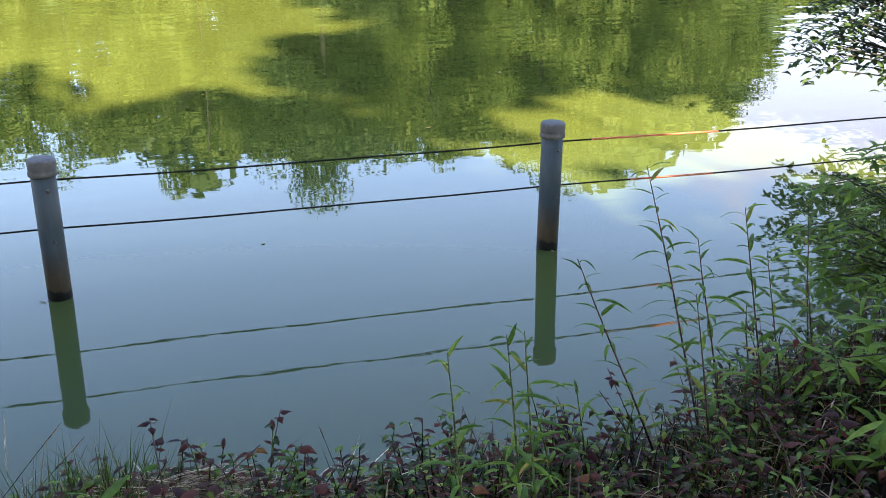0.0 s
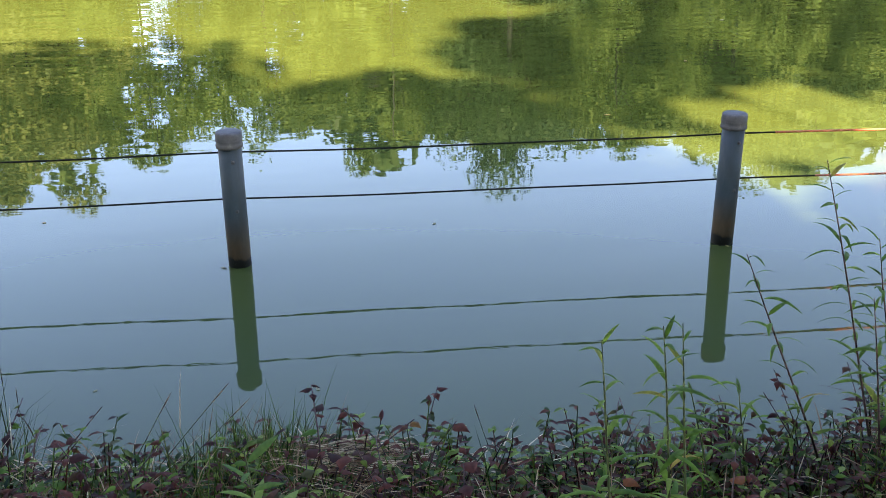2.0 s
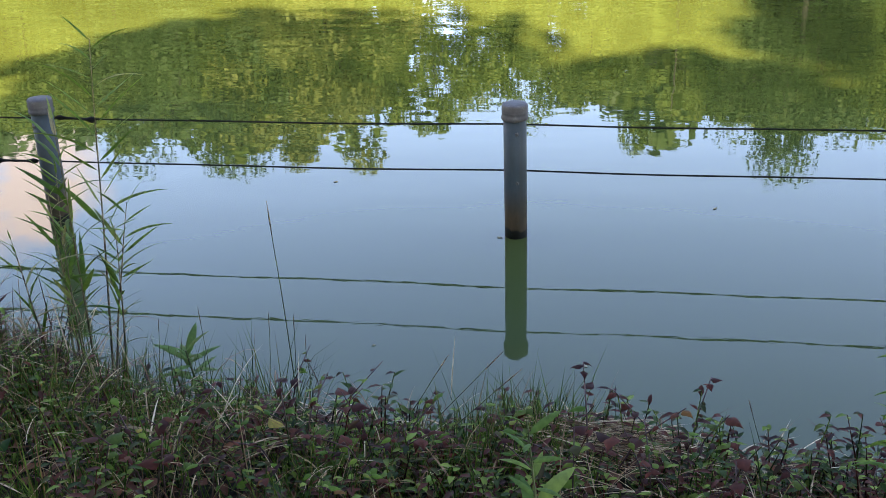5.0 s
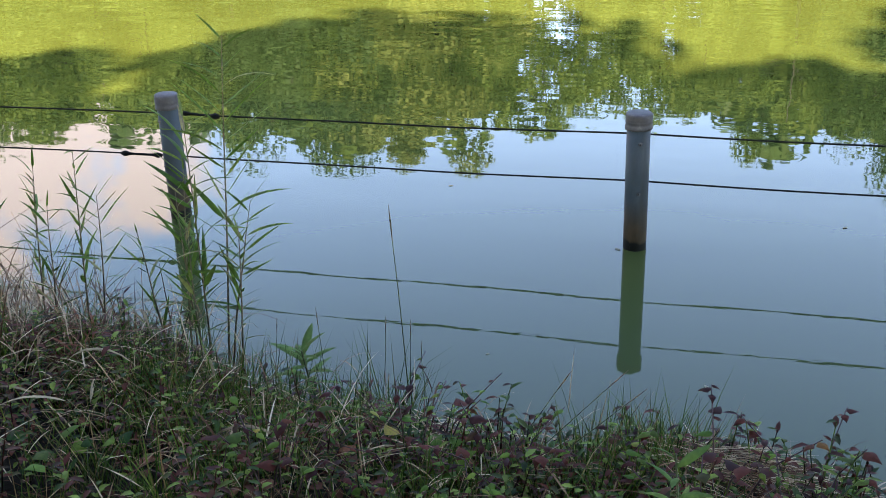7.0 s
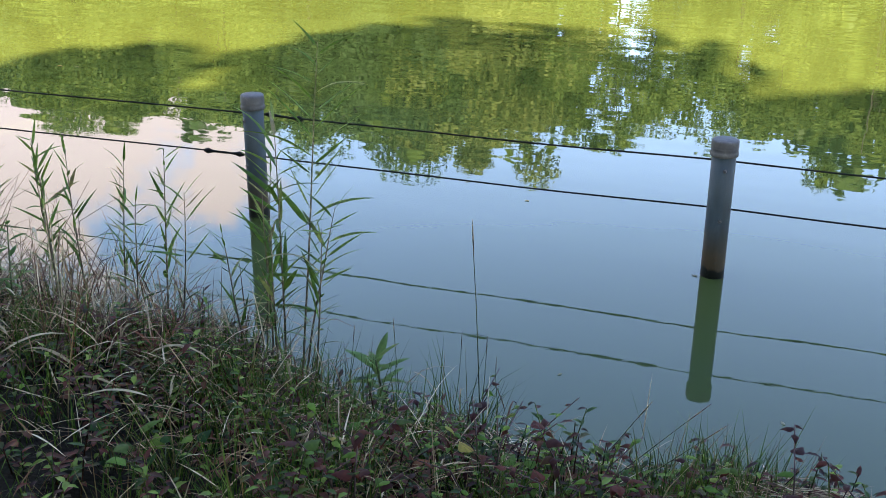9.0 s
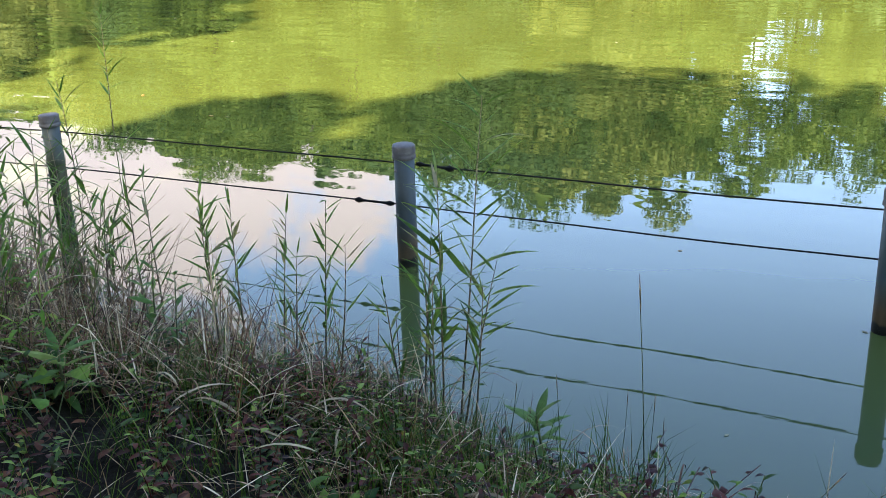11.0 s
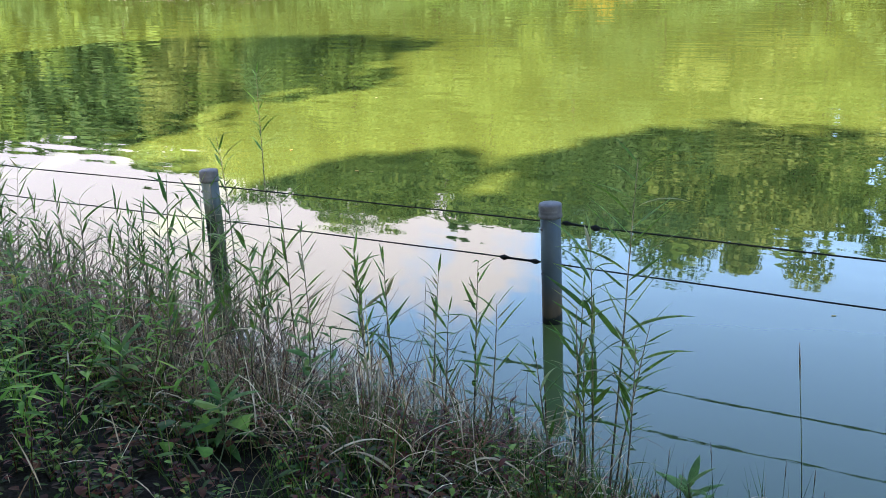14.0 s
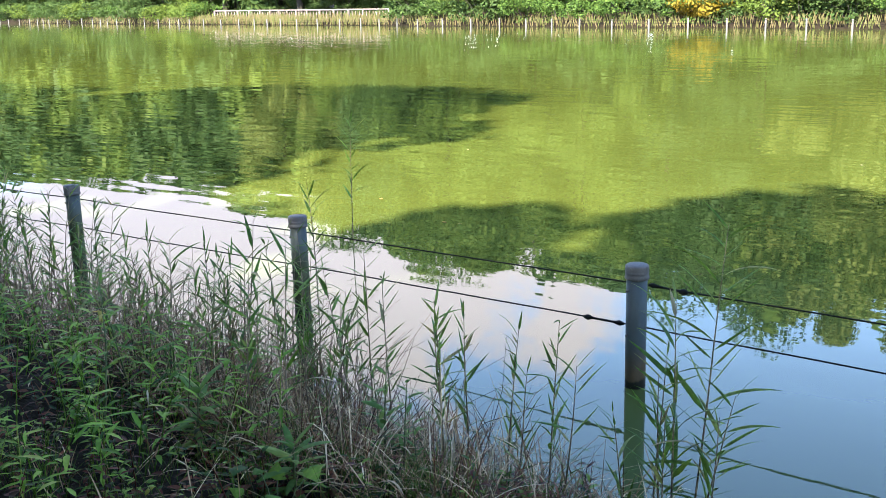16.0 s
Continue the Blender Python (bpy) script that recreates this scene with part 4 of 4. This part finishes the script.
put([make_rosette(80, 0.25), make_rosette(81)], [(-2.83, -1.34, 0, 0.95), (-4.10, -1.93, 60, 1.05), (-4.6, -1.9, 220, 1.0)],
    "leafy green herb with a whorl of pointed leaves", "herb", "leafy herbs at the water's edge")

# purple-leaved creeper all along the edge
creep = [make_creeper(90), make_creeper(91), make_creeper(92, 27, 0.2, 0.16), make_creeper(93, 28, 0.17, 0.19)]
bushy = [make_creeper(94, 34, 0.16, 0.30, (0, 1, 1, 1, 1, 2)), make_creeper(95, 34, 0.18, 0.26, (0, 1, 1, 1, 2, 2))]
put(bushy, [(-0.86, -1.92, 0, 0.9), (-0.62, -1.88, 90, 1.05), (-0.45, -1.9, 200, 1.1), (-0.28, -1.86, 300, 1.0), (-0.12, -1.9, 40, 1.05), (0.05, -1.85, 160, 1.0)] + scatter(8, -0.8, 0.7, 0.1, 0.6, 0.85, 1.1, 0.12),
    "bushy creeper with small dark purple and green leaves", "creeper", "bushy creepers on the bank")
spots = scatter(48, -2.7, 0.0, -0.02, 0.8, 0.85, 1.3, 0.1) + scatter(8, -0.7, 0.8, 0.0, 0.6, 1.0, 1.3, 0.12) + scatter(8, -3.4, -2.4, 0.15, 0.9, 0.7, 1.0, 0.15) + scatter(8, -5.2, -3.2, 0.65, 1.5, 0.7, 0.95, 0.2)
spots = [p for p in spots if not (-1.80 < p[0] < -1.44 and p[1] > -1.93)]
put(creep, spots, "low creeper with dark purple and green oval leaves", "creeper", "purple creepers on the bank")
put([make_heart(100), make_heart(101), make_heart(102)], [(-4.2, -2.0, 0, 1.3), (-3.8, -2.15, 90, 1.0), (-4.0, -2.1, 200, 1.1), (-3.19, -2.2, 30, 0.9), (-2.99, -2.25, 140, 0.9), (-2.3, -2.0, 80, 0.9)] + scatter(20, -5.0, -0.5, 0.3, 1.4, 0.45, 0.75, 0.15), "small sprig with bright green heart-shaped leaves", "ivy", "green sprigs on the bank")

# green weeds at both ends
side = [make_goldenrod(0.46, 110, 22, 1, 0.2, 0.1), make_goldenrod(0.4, 111, 20, 1, 0.3, 0.1)]
put(side, scatter(32, -7.5, -4.6, 0.5, 2.0, 0.8, 1.3, 0.1) + scatter(14, -0.15, 1.0, 0.15, 1.0, 0.8, 1.25, 0.12), "leafy green weed with narrow leaves on the bank", "weed", "leafy weeds on the bank")

# reeds: first those that stand apart (foot, tip, leaves), then the bed of them to the west
APART = (((-3.10, -1.36), (-3.045, -1.33, 1.08), 16), ((-3.15, -1.37), (-3.13, -1.34, 0.86), 14), ((-3.17, -1.40), (-3.18, -1.38, 0.66), 12), ((-3.20, -1.38), (-3.22, -1.36, 0.72), 11), ((-3.08, -1.40), (-3.02, -1.36, 0.62), 11), ((-3.03, -1.42), (-2.99, -1.40, 0.56), 9), ((-3.24, -1.42), (-3.30, -1.40, 0.52), 9),
         ((-3.12, -1.46), (-3.14, -1.42, 0.55), 9), ((-3.60, -1.32), (-3.57, -1.30, 0.72), 13), ((-3.54, -1.34), (-3.48, -1.32, 0.60), 10), ((-3.76, -1.32), (-3.75, -1.30, 0.66), 14), ((-3.70, -1.36), (-3.66, -1.34, 0.56), 10),
         ((-3.92, -1.30), (-3.94, -1.28, 0.68), 14), ((-4.02, -1.30), (-4.09, -1.28, 0.70), 16), ((-4.00, -1.34), (-4.02, -1.30, 0.62), 12), ((-4.30, -1.25), (-4.36, -1.22, 0.72), 13), ((-4.42, -1.22), (-4.45, -1.20, 0.80), 13))
for i, (foot, tip, n) in enumerate(APART):
    h, lean = reach(foot, tip)
    put([make_reed(h, 320 + i, n + (12 if i < 2 else 7), lean, 0.36, False, 1.15 if i < 2 else 0.82)], [(*foot, 0, 1.0)], "green reed with thin brown cane standing apart by the water", "reed", "reeds at the water's edge")
for foot, tip, n, label in (((-7.06, 1.5), (-7.02, 1.5, 0.86), 7, "lone tall reed standing in the water"), ((-6.02, 0.10), (-6.03, 0.1, 0.72), 8, "tall green reed beside a fence post")):
    h, lean = reach(foot, tip)
    put([make_reed(h, 126 + n, n + 7, lean, 0.4, False, 1.2)], [(*foot, 0, 1.0)], label, "reed", "reeds at the water's edge", -0.06)
reeds = [make_reed(0.85, 120, 19), make_reed(0.72, 121, 18), make_reed(0.92, 122, 19), make_reed(0.78, 123, 18, 0.2), make_reed(0.66, 124, 17, 0.15)]
put(reeds, scatter(66, -6.6, -4.4, -0.4, 0.5, 0.58, 0.9, 0.06), "green reed with thin cane and long pointed leaves", "reed", "reeds at the water's edge")
reeds = [make_reed(0.85, 140 + i, 22, 0.12 + 0.02 * i, 0.3, True) for i in range(6)]
put(reeds, scatter(140, -12.0, -6.4, -0.5, 0.6, 0.55, 0.95, 0.06), "green reed in the dense bed along the bank", "reed", "reeds at the water's edge")


def grasses():
    rng = np.random.default_rng(41)
    g = Geo()
    tufts = []
    for _ in range(1500):
        x = rng.uniform(-9, 1.4) if rng.random() < 0.35 else rng.uniform(-4.5, 0.6)
        y = near_edge(x) - rng.uniform(-0.08, 2.2) ** 1.0
        tufts.append((x, y, rng.uniform(0.10, 0.26)))
    tufts += [(-1.80 + rng.normal() * 0.05, -1.76 + rng.normal() * 0.035, 0.19) for _ in range(34)]
    tufts += [(-2.5 + rng.normal() * 0.06, -1.48 + rng.normal() * 0.04, 0.30) for _ in range(6)]
    tufts += [(-2.95 + rng.normal() * 0.08, -1.48 + rng.normal() * 0.05, 0.26) for _ in range(7)]
    for _ in range(1500):
        x = rng.uniform(-5.2, -1.6)
        tufts.append((x, near_edge(x) - rng.uniform(0.2 if x < -3.2 else -0.05, 1.7), rng.uniform(0.12, 0.27)))
    for x, y, h in tufts:
        if near_edge(x) - y > 0.5 and rng.random() < (0.85 if x < -3.1 else 0.55 if x < -2.3 else 0.65):
            continue
        if -2.45 < x < 0.4 and near_edge(x) - y < 0.35 and abs(x + 1.8) > 0.15:
            if rng.random() < 0.8:
                continue
            h *= 0.55
        z = ground_z(x, y)
        for _ in range(int(rng.integers(7, 16))):
            a = rng.uniform(0, 6.28)
            px, py = x + rng.normal() * 0.03, y + rng.normal() * 0.03
            g.blade((px, py, z - 0.02), (0.4 * math.cos(a), 0.4 * math.sin(a), 1), h * rng.uniform(0.6, 1.3), rng.uniform(0.0018, 0.004), rng.uniform(0.1, 1.6), 0.2, 0.3, 3)
    tagged(new("bank_grass", g.mesh("bank_grass", GRASS)), "fine green grass tufts over the near bank", "grass", kind="stuff")
    g = Geo()
    for _ in range(5600):
        x = rng.uniform(-8, -2.2) if rng.random() < 0.75 else rng.uniform(-2.2, 0.6)
        y = near_edge(x) - rng.uniform(-0.15, 1.6)
        a = rng.uniform(0, 6.28)
        up = rng.uniform(0.0, 0.9) if x < -4 else rng.uniform(0.0, 0.5)
        if near_edge(x) - y > 0.6 and rng.random() < 0.7:
            continue
        g.blade((x, y, ground_z(x, y) + rng.uniform(0.0, 0.1)), (math.cos(a), math.sin(a), up), rng.uniform(0.08, 0.24), rng.uniform(0.002, 0.0055), rng.uniform(0.1, 1.1), 0.2, 0.3, 4)
    for _ in range(1900):
        x = -4.3 + rng.normal() * 0.7
        y = near_edge(x) - rng.uniform(-0.15, 0.65)
        a = rng.uniform(0, 6.28)
        g.blade((x, y, max(0.0, ground_z(x, y)) + rng.uniform(-0.01, 0.14)), (0.8 * math.cos(a), 0.8 * math.sin(a), rng.uniform(0.4, 1.2)), rng.uniform(0.12, 0.32), rng.uniform(0.002, 0.0055), rng.uniform(0.5, 2.2), 0.2, 0.3, 5)
    for _ in range(380):
        x = rng.uniform(-9, -3.4)
        y = near_edge(x) - rng.uniform(-0.35, 0.7)
        a = rng.uniform(0, 6.28)
        g.blade((x, y, max(-0.03, ground_z(x, y)) - 0.02), (0.35 * math.cos(a), 0.35 * math.sin(a), 1), rng.uniform(0.2, 0.55), rng.uniform(0.002, 0.0045), rng.uniform(0.0, 0.9), 0.2, 0.3, 4)
    for _ in range(1300):
        x = rng.uniform(-7.0, -3.5)
        y = near_edge(x) - rng.uniform(-0.1, 0.55)
        a = rng.uniform(0, 6.28)
        lean = rng.uniform(0.2, 1.0)
        g.blade((x, y, max(0.0, ground_z(x, y)) + rng.uniform(0.0, 0.12)), (lean * math.cos(a), lean * math.sin(a), 1), rng.uniform(0.15, 0.42), rng.uniform(0.002, 0.005), rng.uniform(0.3, 2.6), 0.2, 0.3, 5)
    for _ in range(620):
        x, y = -1.6 + rng.normal() * 0.13, -1.74 + rng.normal() * 0.07
        a = rng.uniform(-0.5, 0.5)
        g.blade((x, y, ground_z(x, y) + rng.uniform(0.04, 0.12)), (math.cos(a), math.sin(a), rng.uniform(-0.1, 0.2)), rng.uniform(0.05, 0.14), 0.003, 0.3, 0.2, 0.3, 4)
    for _ in range(1700):
        x = rng.uniform(-3.4, 0.5)
        y = near_edge(x) - rng.uniform(-0.04, 0.9)
        a = rng.uniform(0, 6.28)
        g.blade((x, y, ground_z(x, y) + rng.uniform(0.0, 0.1)), (math.cos(a), math.sin(a), rng.uniform(0.0, 0.9)), rng.uniform(0.07, 0.24), rng.uniform(0.0012, 0.0026), rng.uniform(0.2, 1.8), 0.2, 0.3, 4)
    tagged(new("dry_straw", g.mesh("dry_straw", STRAW)), "tangled dry grass stalks lying on the bank", "dry grass", kind="stuff")
    g = Geo()
    for _ in range(1000):
        x = rng.uniform(-7.0, -4.1) if rng.random() < 0.7 else rng.uniform(-10.5, -7.0)
        y = near_edge(x) - rng.uniform(-0.4, 0.55)
        z, h, a = max(-0.05, ground_z(x, y)), rng.uniform(0.2, 0.62), rng.uniform(0, 6.28)
        lean = rng.uniform(0.05, 0.9)
        p = Vector((x, y, z - 0.03))
        d = Vector((lean * math.cos(a), lean * math.sin(a), 1)).normalized()
        q = p + d * h * 0.6
        bend = (d + Vector((rng.normal() * 0.3, rng.normal() * 0.3, rng.uniform(-0.6, 0.1)))).normalized()
        g.tube([p, q, q + bend * h * 0.4], [0.0019, 0.0016, 0.0007], 4, False)
        for k in range(2):
            w = rng.uniform(0, 6.28)
            g.blade(p.lerp(q, rng.uniform(0.4, 1.0)), (math.cos(w), math.sin(w), rng.uniform(-0.5, 0.8)), rng.uniform(0.05, 0.14), rng.uniform(0.002, 0.005), rng.uniform(0.5, 2.4), 0.2, 0.3, 3)
    tagged(new("dead_canes", g.mesh("dead_canes", CANE)), "brown dead reed canes and withered leaves standing among the reeds", "dry reeds", kind="stuff")
    g = Geo()
    for _ in range(1300):
        x = rng.uniform(-6, 0.8)
        y = near_edge(x) - rng.uniform(0.0, 1.8)
        a = rng.uniform(0, 6.28)
        g.blade((x, y, ground_z(x, y) + rng.uniform(0.0, 0.07)), (math.cos(a), math.sin(a), rng.uniform(-0.1, 0.5)), rng.uniform(0.03, 0.07), rng.uniform(0.02, 0.035), 0.6, 0.3, 0.4, 4)
    for _ in range(200):
        x, y, a = -3.47 + rng.normal() * 0.11, -1.62 + rng.normal() * 0.06, rng.uniform(0, 6.28)
        g.blade((x, y, ground_z(x, y) + rng.uniform(0.02, 0.15)), (math.cos(a), math.sin(a), rng.uniform(-0.2, 0.6)), rng.uniform(0.05, 0.14), rng.uniform(0.003, 0.008), 1.0, 0.3, 0.4, 4)
    tagged(new("leaf_litter", g.mesh("leaf_litter", LITTER)), "brown dead leaves littering the bank", "leaf litter", kind="stuff")


grasses()


def undergrowth():
    """Leafy weeds too many to tell apart, filling the bank between the single plants."""
    rng = np.random.default_rng(47)
    for name, mat, count, x0, x1, a, c, h0, h1, size, label in (
            ("undergrowth", UNDER, 950, -11.5, -4.4, 0.35, 3.0, 0.15, 0.48, 0.085, "dense green leafy undergrowth on the near bank"),
            ("low_weeds", COVER, 480, -3.7, -1.6, -0.05, 0.6, 0.04, 0.14, 0.028, "low matted maroon and green weeds along the waterline"),
            ("matted_weeds", COVER, 620, -5.6, -2.6, 0.1, 2.0, 0.05, 0.22, 0.034, "sparse maroon and green weeds under the bank grass"),
            ("edge_weeds", COVER, 300, -1.55, 0.3, -0.04, 0.4, 0.06, 0.21, 0.034, "dense maroon and green weeds at the water's edge"),
            ("ground_cover", COVER, 1250, -2.7, 1.0, -0.03, 1.9, 0.04, 0.19, 0.033, "low dark maroon and green ground cover on the bank")):
        g = Geo()
        for _ in range(count):
            x = rng.uniform(x0, x1)
            y = near_edge(x) - rng.uniform(a, c)
            z, h = ground_z(x, y), rng.uniform(h0, h1)
            lx, ly = rng.normal() * 0.25, rng.normal() * 0.25
            g.tube([(x, y, z - 0.03), (x + lx * h * 0.5, y + ly * h * 0.5, z + h * 0.55), (x + lx * h, y + ly * h, z + h)], [0.0025, 0.002, 0.001], 4, False)
            for i in range(13):
                u = 0.2 + 0.8 * i / 12
                w = i * 2.4 + rng.uniform(-0.5, 0.5)
                g.blade((x + lx * h * u, y + ly * h * u, z + h * u), (math.cos(w), math.sin(w), rng.uniform(-0.1, 0.6)), size * rng.uniform(0.5, 1.35), size * (rng.uniform(0.13, 0.24) if name == "undergrowth" else rng.uniform(0.3, 0.5)), rng.uniform(0.1, 1.3), 0.3, 0.4, 3)
        tagged(new(name, g.mesh(name, mat)), label, "undergrowth", kind="stuff")


undergrowth()


def make_stalk(h, seed, lean, thick=1.0):
    rng = np.random.default_rng(seed)
    root = new("grass_stalk")
    pts = bent_stem(h, lean, rng, 6, 0.015, 0.0) if isinstance(lean, tuple) else bent_stem(h, lean, rng)
    link("stem", Geo().tube(pts, [thick * r for r in (0.0016, 0.0016, 0.0014, 0.0012, 0.0011, 0.0009, 0.0005)], 5).mesh("stem", STEMG), root)
    link("seed_head", Geo().tube([along(pts, 0.86), along(pts, 0.93), along(pts, 1.0)], [thick * r for r in (0.0010, 0.0019, 0.0006)], 5).mesh("seed_head", REEDSTEM), root, label="thin brown seed head")
    return root


put([make_stalk(0.71, 129, (-0.02, 0.0), 1.3)], [(-2.525, -1.32, 0, 1.0)], "tall straight grass stalk standing in the shallows", "grass stalk", "grass stalks at the water's edge")
stalks = [make_stalk(0.42, 130, 0.1), make_stalk(0.42, 131, 0.25), make_stalk(0.36, 132, 0.5)]
put(stalks, [(-2.48, -1.42, 0, 0.9), (-2.6, -1.45, 160, 0.85), (-2.42, -1.5, 60, 0.8), (-2.75, -1.45, 200, 0.9), (-2.9, -1.5, 100, 0.8)] + scatter(10, -3.6, -0.4, -0.1, 0.3, 0.3, 0.6, 0.08), "thin upright grass stalk at the water's edge", "grass stalk", "grass stalks at the water's edge")


for i, (foot, tip) in enumerate((((-2.19, -1.82), (-1.985, -1.89, 0.483)), ((-2.17, -1.84), (-1.874, -1.85, 0.480)), ((-2.14, -1.85), (-1.836, -1.86, 0.436)), ((-1.16, -1.72), (-1.24, -1.68, 0.27)))):
    h, lean = reach(foot, tip)
    put([make_stalk(h, 133 + i, lean, 0.95)], [(*foot, 0, 1.0)], "thin arching grass stalk leaning out over the water", "grass stalk", "arching stalks over the water")
CURL = [Geo().blade((0, 0, 0), (1, 0, 0.9), 0.26, 0.013, 2.4, 0.5, 0.35, 7, (0, 1, 0)).mesh("dead_reed_leaf", DEADREED), Geo().blade((0, 0, 0), (1, 0, 0.5), 0.2, 0.011, 1.2, 0.6, 0.35, 7, (0.1, 1, 0)).mesh("dead_reed_leaf", DEADREED)]
for i, (x, y, a, sc) in enumerate([(-2.80, -2.03, 10, 1.0), (-3.45, -1.95, 170, 1.1), (-3.3, -1.85, 20, 0.9), (-3.6, -2.05, 60, 1.0)] + scatter(22, -5.6, -2.8, 0.05, 0.75, 0.45, 0.9, 0.1) + scatter(20, -6.4, -3.5, -0.1, 0.6, 0.4, 0.85, 0.08)):
    ob = new("dead_reed_leaf", CURL[i % 2])
    ob.matrix_basis = pose(x, y, ground_z(x, y) + 0.1 + 0.02 * (i % 6) + 0.1 * (i > 25) * (i % 3), 0, 0, a) @ Matrix.Scale(sc, 4)
    tagged(ob, "pale curled dead reed leaf caught in the bank grass", "dead leaf", "dead reed leaves on the bank")


# shrubs at the water's edge on the near bank
def make_shrub(name, r, h, sprays, mat, seed, label, leaf=0.075, hang=0.2, low=0.25, wide=0.24):
    rng = np.random.default_rng(seed)
    root = new(name)
    g, lv = Geo(), Geo()
    for _ in range(sprays):
        a, rr = rng.uniform(0, 6.28), r * rng.uniform(0.2, 1.0) ** 0.6
        top = Vector((rr * math.cos(a), rr * math.sin(a), h * rng.uniform(low, 1.0) * (1 - 0.45 * (rr / r) ** 2)))
        pts = [Vector((top.x * 0.08, top.y * 0.08, -0.1)), Vector((top.x * 0.45, top.y * 0.45, top.z * 0.75)), top, top + Vector((math.cos(a), math.sin(a), -hang)) * 0.14]
        g.tube(pts, [0.008, 0.005, 0.003, 0.001], 5)
        for i in range(16):
            u = 0.4 + 0.6 * i / 15
            b = rng.uniform(0, 6.28)
            lv.blade(along(pts, u), (math.cos(b), math.sin(b), rng.uniform(-0.4, 0.5)), leaf * rng.uniform(0.6, 1.25), leaf * wide, 0.7, 0.3, 0.42, 4)
    link("woody_frame", g.mesh("woody_frame", BARK), root)
    link("foliage", lv.mesh("foliage", mat), root)
    return tagged(root, label, "shrub")


make_shrub("waterside_shrub", 1.1, 1.9, 400, SHRUB_D, 140, "dark leafy shrub overhanging the water by the fence", 0.072, 0.7, 0.3, 0.5).matrix_basis = pose(3.3, 1.25, 0.05)
make_shrub("leafy_shrub", 0.45, 0.85, 130, SHRUB_N, 141, "light green leafy shrub on the near bank", 0.085, 0.3, 0.22, 0.22).matrix_basis = pose(1.0, -1.32, 0.1)
make_shrub("leafy_shrub", 0.3, 0.36, 34, SHRUB_N, 142, "low light green shrub with long narrow leaves on the bank", 0.115, 0.3, 0.4, 0.2).matrix_basis = pose(0.3, -2.08, 0.15)

# fallen leaves afloat
FLOAT = Geo().blade((-0.025, 0, 0.004), (1, 0, 0.05), 0.05, 0.028, 0.1, 0.25, 0.45, 5, (0, 1, 0)).mesh("floating_leaf", FLOATER)
for i, (x, y) in enumerate(((0.05, 2.14), (1.01, 3.62), (1.89, 5.32), (-1.17, 0.37), (-7.89, 2.76), (-6.7, 2.31), (-8.76, 9.39), (-6.83, 2.29), (-2.95, 2.99), (-2.05, -0.035), (-2.36, -1.0), (-1.67, -1.07), (-2.9, 0.6), (0.01, -0.055), (-11.0, 7.0), (-9.0, 5.5), (-5.0, 6.5))):
    ob = new("floating_leaf", FLOAT)
    ob.matrix_basis = pose(x, y, 0.007, 0, 0, i * 77) @ Matrix.Scale((0.8 if y > 1.5 else 0.35) + 0.05 * (i % 5), 4)
    tagged(ob, "small yellowed fallen leaf afloat on the water", "leaf", "fallen leaves on the water")
